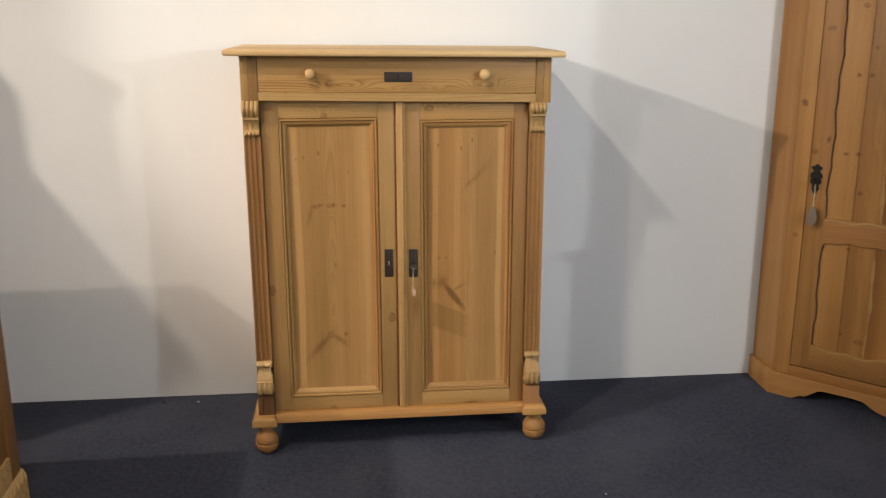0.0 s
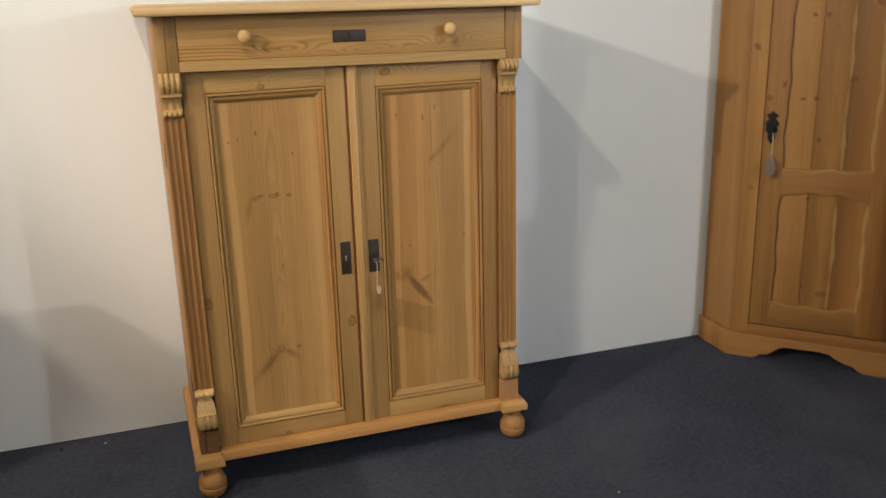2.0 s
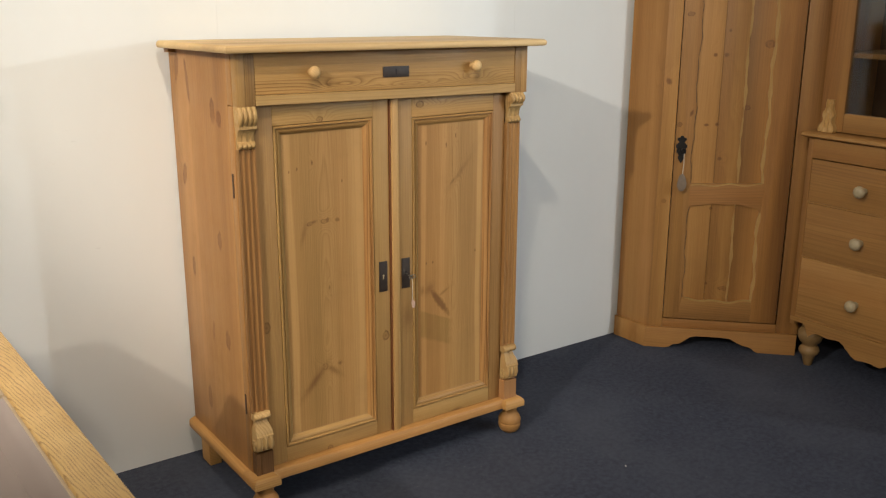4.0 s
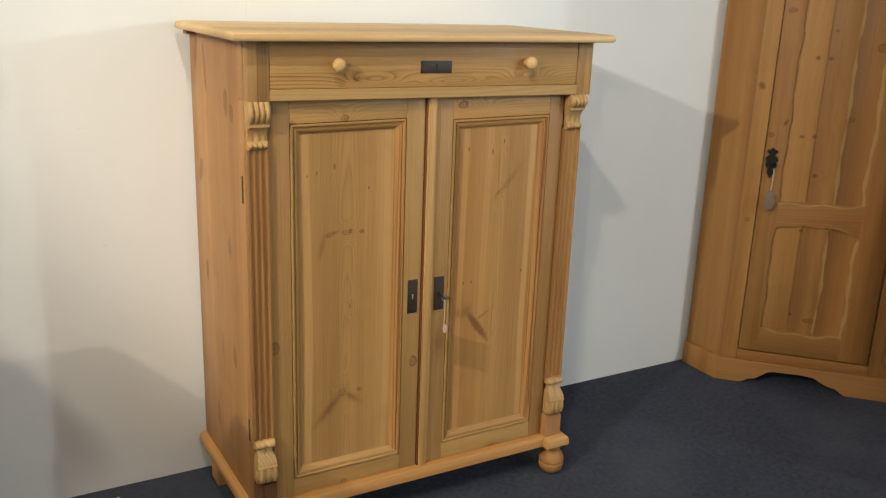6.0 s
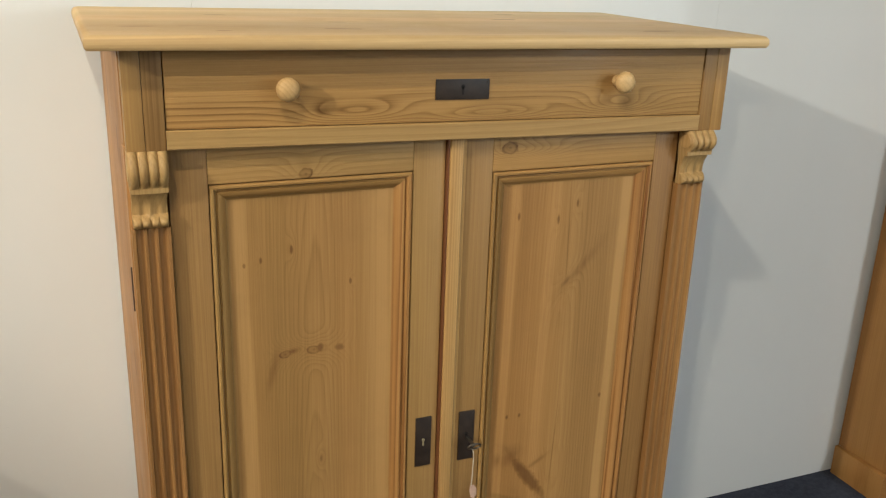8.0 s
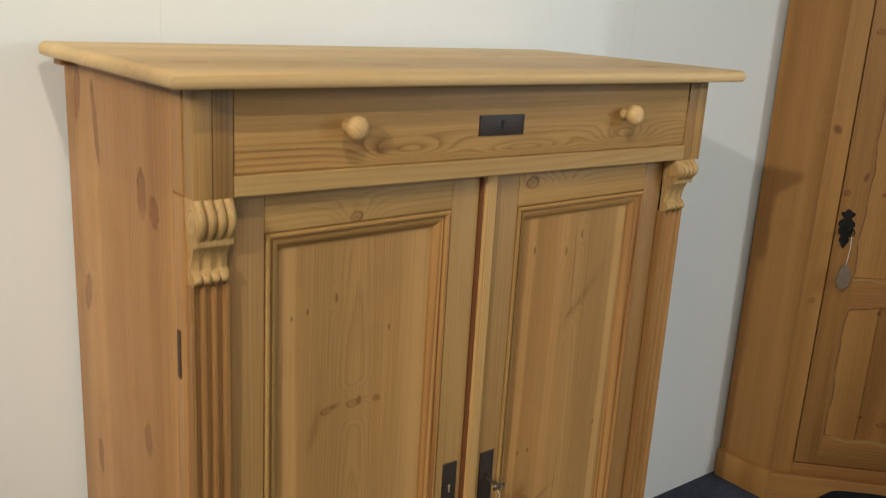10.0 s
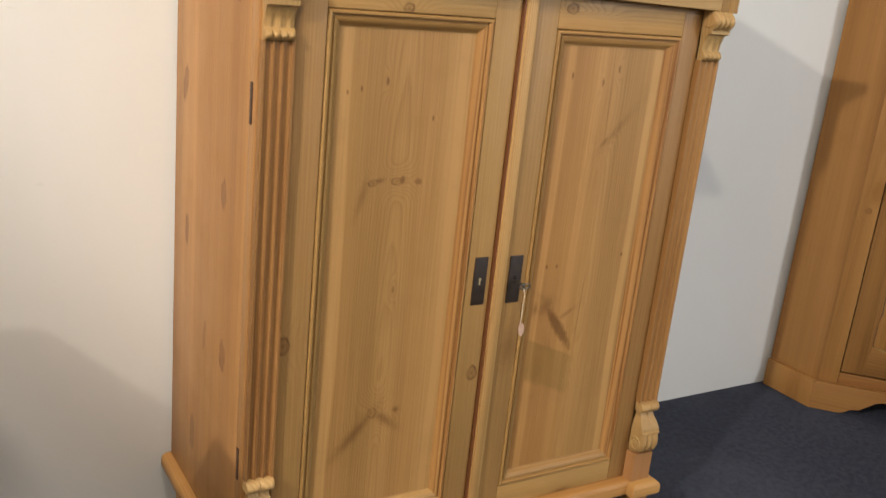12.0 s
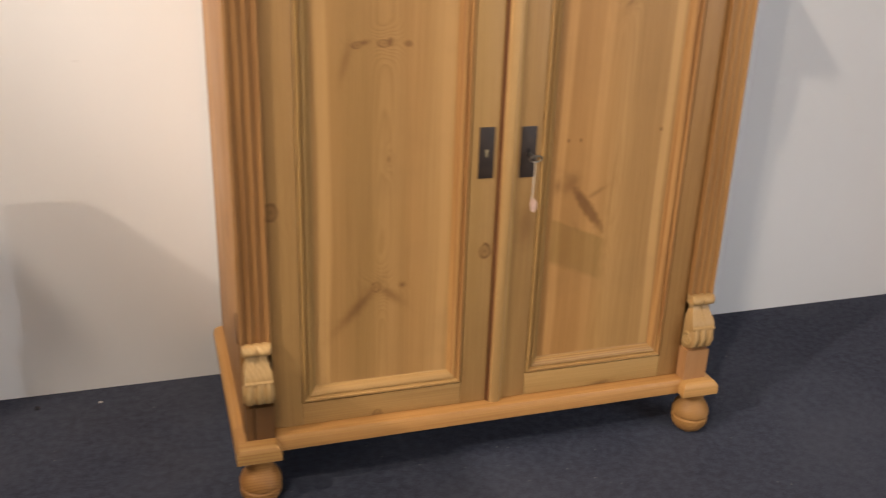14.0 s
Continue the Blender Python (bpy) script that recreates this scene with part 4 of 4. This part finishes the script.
    # solid dark strip that paints the shade of the gap beside the frame
    w, g = wavy(0.21, H - 0.15, 0.131, 0.005, 3, 110), wavy(0.21, H - 0.15, 0.1332, 0.005, 3, 110)
    part("groove", prism(w + g[::-1], 1, -0.0005, 0.0100), dark_recess, door, "thin dark strip that paints the gap shade along the frame")
    w, e = wavy(0.21, H - 0.15, 0.424, 0.006, 8, 110), wavy(0.21, H - 0.15, 0.413, 0.006, 13, 110)
    part("waney_edge", prism(w + e[::-1], 1, 0.0025, 0.0095), pine_pale_edge, door, "pale chiselled edge along the frame")
    top_edge = [(x, z + 0.010 * math.exp(-((x - 0.275) / 0.10) ** 2) - 0.034 * math.exp(-((x - 0.118) / 0.017) ** 2) - 0.034 * math.exp(-((x - 0.430) / 0.017) ** 2)) for z, x in ((0.626 + 0.0035 * math.sin(q * 0.9) , 0.10 + 0.35 * q / 24) for q in range(25))]
    part("rail", prism(top_edge + [(0.45, 0.728), (0.10, 0.716)], 1, -0.001, 0.016, None, 0.0012), pine_old_h, door)
    lip = [(0.135 + 0.285 * q / 24, 0.7185 + 0.004 * math.sin(q * 0.6) + 0.012 * (q / 24) - 0.006) for q in range(25)]
    part("waney_edge", prism(lip + [(x, z - 0.006) for x, z in lip[::-1]], 1, -0.0022, 0.010), pine_pale_edge, door, "pale lip on the rail")
    low = [(0.10 + 0.35 * q / 24, 0.222 + 0.005 * math.sin(q * 0.7) - 0.008 * math.exp(-((q - 12) / 5.0) ** 2)) for q in range(25)]
    part("rail", prism([(0.10, 0.132), (0.45, 0.132)] + low[::-1], 1, -0.001, 0.016, None, 0.0012), pine_old_h, door)
    part("waney_edge", prism([(x, z + 0.0012) for x, z in low[3:23]] + [(x, z - 0.005) for x, z in low[22:2:-1]], 1, -0.0022, 0.010), pine_pale_edge, door, "pale lip on the rail")
    part("rail", box(0.10, 0.45, -0.001, 0.016, H - 0.2, H - 0.075, 0.0012), pine_old_h, door)
    # pierced iron escutcheon
    kx, kz, y = 0.087, 0.858, -0.002
    half = [(0.000, 0.056), (0.006, 0.053), (0.008, 0.047), (0.017, 0.047), (0.019, 0.040), (0.014, 0.034), (0.009, 0.029), (0.016, 0.024), (0.022, 0.017), (0.023, 0.008), (0.016, 0.004), (0.020, -0.004), (0.019, -0.014), (0.012, -0.020), (0.009, -0.024), (0.013, -0.030), (0.013, -0.037), (0.008, -0.043), (0.004, -0.052), (0.000, -0.058)]
    out = [(kx + p, kz + q) for p, q in half] + [(kx - p, kz + q) for p, q in half[-2:0:-1]]
    plate = part("escutcheon", prism(out, 1, y - 0.004, y + 0.002, None, 0.0008), black_iron, door, "ornate black iron keyhole plate")
    part("key", lathe([(0.003, 0.0), (0.003, -0.03), (0.001, -0.031)], (kx, y - 0.003, kz), 1, 12), black_iron, plate)
    ring = [(kx + 0.004 + 0.012 * math.cos(q), y - 0.030, kz - 0.004 + 0.012 * math.sin(q)) for q in [2 * math.pi * i / 16 for i in range(17)]]
    part("key_bow", tube(ring, 0.002), black_iron, plate)
    cord = [(kx + 0.010, y - 0.032, kz - 0.014), (kx + 0.011, y - 0.034, kz - 0.05), (kx + 0.009, y - 0.030, kz - 0.098)]
    part("string", tube(cord, 0.0013, 6), string_mat, plate, "pale cord")
    tx, tz = kx + 0.008, kz - 0.132
    shape = [(tx + 0.020 * math.cos(q) * (0.82 if math.sin(q) > 0 else 1.0), tz + 0.036 * math.sin(q)) for q in [2 * math.pi * i / 22 for i in range(22)]]
    part("tag", prism(shape, 1, y - 0.033, y - 0.029, None, 0.0008), leather, plate, "oval tan leather key tag")
    return cup


corner_cupboard()


# ---- the glazed dresser ----
def dresser():
    """Stands against the east wall and faces west; x is depth, y runs along the wall."""
    X0, X1, Y1, Y0 = 1.803, WALL_X - 0.012, -0.172, -1.22
    dr = root("glazed_dresser", (0, 0, 0), 0, "pine dresser with drawers, turned feet and a glazed top", "dresser")
    dr.matrix_basis = Matrix.Diagonal((1.0, 1.0, 0.983, 1.0))
    for y0, y1 in ((Y1 - 0.022, Y1), (Y0, Y0 + 0.022)):
        part("side_panel", box(X0 + 0.002, X1, y0, y1, 0.17, 0.942, 0.002), pine_old_v, dr)
    part("back_panel", box(X1 - 0.014, X1, Y0 + 0.022, Y1 - 0.022, 0.18, 0.94, 0.001), pine_old_v, dr)
    part("frieze", box(X0, X0 + 0.02, Y0 + 0.022, Y1 - 0.022, 0.866, 0.942, 0.002), pine_old_y, dr)
    part("frieze", box(X0 + 0.004, X0 + 0.02, Y0 + 0.022, Y1 - 0.022, 0.206, 0.219, 0.001), pine_old_y, dr)
    prof = [(0.0, 0.945), (-0.016, 0.947), (-0.022, 0.953), (-0.020, 0.962), (-0.012, 0.967), (0.0, 0.968)]
    part("worktop", prism([(X0 + d, z) for d, z in prof] + [(X1, 0.968), (X1, 0.945)], 1, Y0 - 0.02, Y1 + 0.022, None, 0.002), pine_old_y, dr)
    for z0, z1 in ((0.694, 0.862), (0.470, 0.686), (0.222, 0.462)):
        d = part("drawer", box(X0 - 0.006, X0 + 0.014, Y0 + 0.028, Y1 - 0.028, z0, z1, 0.003), pine_old_y, dr, "pine drawer with two round knobs")
        for y in (Y1 - 0.256 - (0.862 - z1) * 0.055, Y0 + 0.256):
            knob(X0 - 0.006, y, (z0 + z1) / 2 - 0.004 if z0 > 0.3 else 0.330, 0.023, d, grey_knob, (-1, 0))
    for z0, z1 in ((0.6870, 0.6930), (0.4630, 0.4690)):
        part("rail", box(X0 - 0.0035, X0 + 0.014, Y0 + 0.024, Y1 - 0.024, z0, z1, 0.001), pine_old_y, dr)
    # scalloped apron
    pts = []
    for i in range(61):
        u = i / 60
        y = Y1 - 0.002 - (Y1 - Y0 - 0.004) * u
        v = abs(2 * u - 1)
        z = 0.135 + 0.030 * math.cos(v * 2 * math.pi * 1.5) - 0.010 * math.cos(v * 2 * math.pi * 4.5)
        if v > 0.86:
            z = 0.188
        pts.append((y, z))
    part("apron", prism(pts + [(Y0 + 0.002, 0.2055), (Y1 - 0.002, 0.2055)], 0, X0 - 0.002, X0 + 0.018, None, 0.0015), pine_old_y, dr, "scalloped pine apron")
    turned = [(0.014, 0.0), (0.017, 0.006), (0.022, 0.028), (0.027, 0.044), (0.036, 0.052), (0.041, 0.066), (0.036, 0.080), (0.028, 0.088), (0.030, 0.096), (0.042, 0.108), (0.050, 0.128), (0.049, 0.146), (0.040, 0.160), (0.034, 0.166), (0.036, 0.178), (0.036, 0.190)]
    for x in (X0 + 0.045, X1 - 0.05):
        for y in (Y1 - 0.075, Y0 + 0.075):
            part("turned_foot", lathe(turned, (x, y, 0)), pine_foot_grey, dr, "bulbous turned pine foot")
    # upper part
    U0, H = X0 + 0.045, 1.98
    ya, yb = Y1 - 0.006, Y0 + 0.006
    part("upper_side", box(U0 + 0.02, X1, ya - 0.02, ya, 0.9685, H, 0.002), pine_old_v, dr)
    part("upper_side", box(U0 + 0.02, X1, yb, yb + 0.02, 0.9685, H, 0.002), pine_old_v, dr)
    # back and inner floor are set darker than the pine round them
    part("upper_back", box(X1 - 0.014, X1, yb + 0.02, ya - 0.02, 0.9685, H, 0.001), dark_recess, dr)
    part("upper_top", box(U0 - 0.04, X1, yb - 0.04, ya + 0.04, H, H + 0.04, 0.004), pine_old_y, dr)
    for z in (1.252, 1.56):
        part("shelf", box(U0 + 0.05, X1 - 0.015, yb + 0.02, ya - 0.02, z, z + 0.018, 0.001), pine_old_y, dr)
    part("inner_floor", box(U0 + 0.024, X1 - 0.015, yb + 0.02, ya - 0.02, 0.9685, 0.985, 0.001), dark_recess, dr)
    mid = (ya + yb) / 2
    for a, b in ((ya - 0.002, mid + 0.001), (mid - 0.001, yb + 0.002)):
        door = part("door", box(U0, U0 + 0.022, a - 0.098, a, 0.972, H - 0.01, 0.003), pine_old_v, dr, "glazed pine door")
        part("stile", box(U0, U0 + 0.022, b, b + 0.075, 0.972, H - 0.01, 0.003), pine_old_v, door)
        part("rail", box(U0, U0 + 0.022, b + 0.0755, a - 0.0985, 0.972, 1.045, 0.003), pine_old_y, door)
        part("rail", box(U0, U0 + 0.022, b + 0.0755, a - 0.0985, H - 0.09, H - 0.01, 0.003), pine_old_y, door)
        part("pane", box(U0 + 0.010, U0 + 0.014, b + 0.070, a - 0.093, 1.04, H - 0.085, 0.0), glass, door, "clear glass pane", smooth=False)

    # small carved leaf on the ledge corner
    def leaf(u, v):
        c = 0.010 + 0.016 * (1 - v) ** 1.4
        return c + 0.005 * math.sin(u * 9.4 + v * 5) * math.sin(v * 13) + 0.003 * math.sin(u * 20)

    bm = relief(leaf, -0.032, 0.032, 0.0, 0.125, 0.0, 20, 30, lambda v: 1.0 - 0.62 * v + 0.10 * math.sin(v * 14))
    bmesh.ops.transform(bm, matrix=Matrix.Translation((U0, ya - 0.045, 0.969)) @ Matrix.Rotation(radians(-90), 4, "Z"), verts=bm.verts)
    part("carved_leaf", bm, pine_pale_edge, dr, "pale carved leaf ornament on the ledge")
    return dr


dresser()


# ---- the counter ----
def counter():
    X1, X0, Y1, Y0, H = 0.0, -0.645, 0.0, -1.59, 0.838
    ct = root("display_counter", (-1.146, -0.270, 0), 1.35, "low oak-topped counter with open lined compartments", "counter")
    rail_w = 0.060
    for x0, x1 in ((X1 - rail_w, X1), (X0, X0 + rail_w)):
        part("top_rail", box(x0, x1, Y0, Y1, H - 0.032, H, 0.004), oak_y, ct, "oak rail with strong open grain")
    for y0, y1 in ((Y1 - rail_w, Y1), (Y0, Y0 + rail_w)):
        part("top_rail", box(X0 + rail_w + 0.0005, X1 - rail_w - 0.0005, y0, y1, H - 0.032, H, 0.004), oak_x, ct)
    for y in (-0.430, -0.86, -1.26):
        part("divider", box(X0 + rail_w + 0.0005, X1 - rail_w - 0.0005, y - 0.011, y + 0.011, H - 0.0125, H - 0.005, 0.002), tray_edge, ct, "pale divider edge")
        part("tray_wall", box(X0 + rail_w + 0.0065, X1 - rail_w - 0.0065, y - 0.009, y + 0.009, H - 0.0745, H - 0.0130, 0.0015), tray_mat, ct)
    part("tray_floor", box(X0 + 0.03, X1 - 0.03, Y0 + 0.03, Y1 - 0.03, H - 0.085, H - 0.075, 0.0), tray_mat, ct, "mauve-grey lined tray")
    for xa, q in ((X1 - rail_w - 0.0005, -1), (X0 + rail_w + 0.0005, 1)):
        for y0, y1 in ((-0.420, Y1 - 0.057), (-0.850, -0.440), (-1.250, -0.870), (Y0 + 0.057, -1.270)):
            part("tray_wall", prism([(xa, H - 0.010), (xa + q * 0.004, H - 0.009), (xa + q * 0.012, H - 0.016), (xa + q * 0.018, H - 0.030), (xa + q * 0.026, H - 0.0745), (xa, H - 0.0745)], 1, y0, y1), tray_mat, ct)
            part("tray_edge", box(min(xa, xa + q * 0.0045), max(xa, xa + q * 0.0045), y0 + 0.003, y1 - 0.003, H - 0.012, H - 0.0065, 0.001), tray_edge, ct, "pale worn lip of the tray")
    # framed sides on a plinth
    for x0, x1, p0, p1 in ((X1 - 0.044, X1 - 0.016, X1 - 0.038, X1 - 0.024), (X0 + 0.016, X0 + 0.044, X0 + 0.024, X0 + 0.038)):
        part("side_panel", box(p0, p1, Y0 + 0.05, Y1 - 0.05, 0.14, 0.76, 0.0), oak_v, ct)
        for y0, y1 in ((Y0 + 0.016, Y0 + 0.090), (Y1 - 0.090, Y1 - 0.016), ((Y0 + Y1) / 2 - 0.04, (Y0 + Y1) / 2 + 0.04)):
            part("stile", box(x0, x1, y0, y1, 0.11, H - 0.0325, 0.003), oak_v, ct)
        for z0, z1 in ((0.11, 0.19), (0.44, 0.51), (0.72, H - 0.0325)):
            for y0, y1 in ((Y0 + 0.0905, (Y0 + Y1) / 2 - 0.0405), ((Y0 + Y1) / 2 + 0.0405, Y1 - 0.0905)):
                part("rail", box(x0, x1, y0, y1, z0, z1, 0.003), oak_y, ct)
    for y0, y1 in ((Y1 - 0.040, Y1 - 0.020), (Y0 + 0.020, Y0 + 0.040)):
        part("end_panel", box(X0 + 0.0445, X1 - 0.0445, y0, y1, 0.11, H - 0.0325, 0.003), oak_v, ct)
    part("plinth", box(X0 + 0.004, X1 - 0.004, Y0 + 0.004, Y1 - 0.004, 0.0, 0.0845, 0.004), oak_y, ct, "plain pine plinth")
    part("plinth_moulding", prism([(X1 - 0.0045, 0.085), (X1 - 0.012, 0.104), (X1 - 0.018, 0.1095), (X0 + 0.018, 0.1095), (X0 + 0.012, 0.104), (X0 + 0.0045, 0.085)], 1, Y0 + 0.006, Y1 - 0.006), oak_y, ct)
    return ct


counter()

# ---- an unseen stand-in beside the counter, shaped to throw the wall shadow ----
def tall_cupboard():
    tc = root("tall_cupboard", (-1.90, -0.11, 0), 0, "unseen cupboard-shaped stand-in that throws a shadow on the wall", "cupboard")
    part("body", box(-0.62, 0.0, -0.20, 0.0, 0.08, 1.70, 0.004), pine_old_v, tc)
    # taller box added to throw the upper step of that shadow
    part("rear_part", box(-0.62, 0.021, 0.0005, 0.330, 0.0, 1.893, 0.004), pine_old_v, tc)
    part("cornice", prism([(0.0, 1.7005), (0.012, 1.712), (0.02, 1.735), (0.02, 1.742), (-0.64, 1.742), (-0.64, 1.735), (-0.632, 1.712), (-0.62, 1.7005)], 1, -0.215, 0.0), pine_old_y, tc)
    part("plinth", box(-0.63, 0.01, -0.21, 0.0, 0.0, 0.0795, 0.004), pine_old_h, tc)
    part("door", box(-0.56, -0.06, -0.216, -0.2005, 0.14, 1.64, 0.003), pine_old_v, tc)
    return tc


tall_cupboard()

# ---- bits on the carpet ----
for i, (x, y, r, m, word) in enumerate(((-0.745, 0.405, 0.004, lint_pale, "small pale scrap of lint on the carpet"), (-0.875, 0.41, 0.006, lint_dark, "small dark crumb on the carpet"), (0.62, -0.42, 0.003, lint_pale, "small pale scrap of lint on the carpet"))):
    rr = random.Random(i)
    bm = bmesh.new()
    bmesh.ops.create_icosphere(bm, subdivisions=2, radius=r)
    for v in bm.verts:
        v.co *= rr.uniform(0.6, 1.2)
        v.co.z = max(0.0, v.co.z * 0.7 + r * 0.3)
        v.co += Vector((x, y, 0.0))
    tagged(part("lint", bm, m), word, "lint")
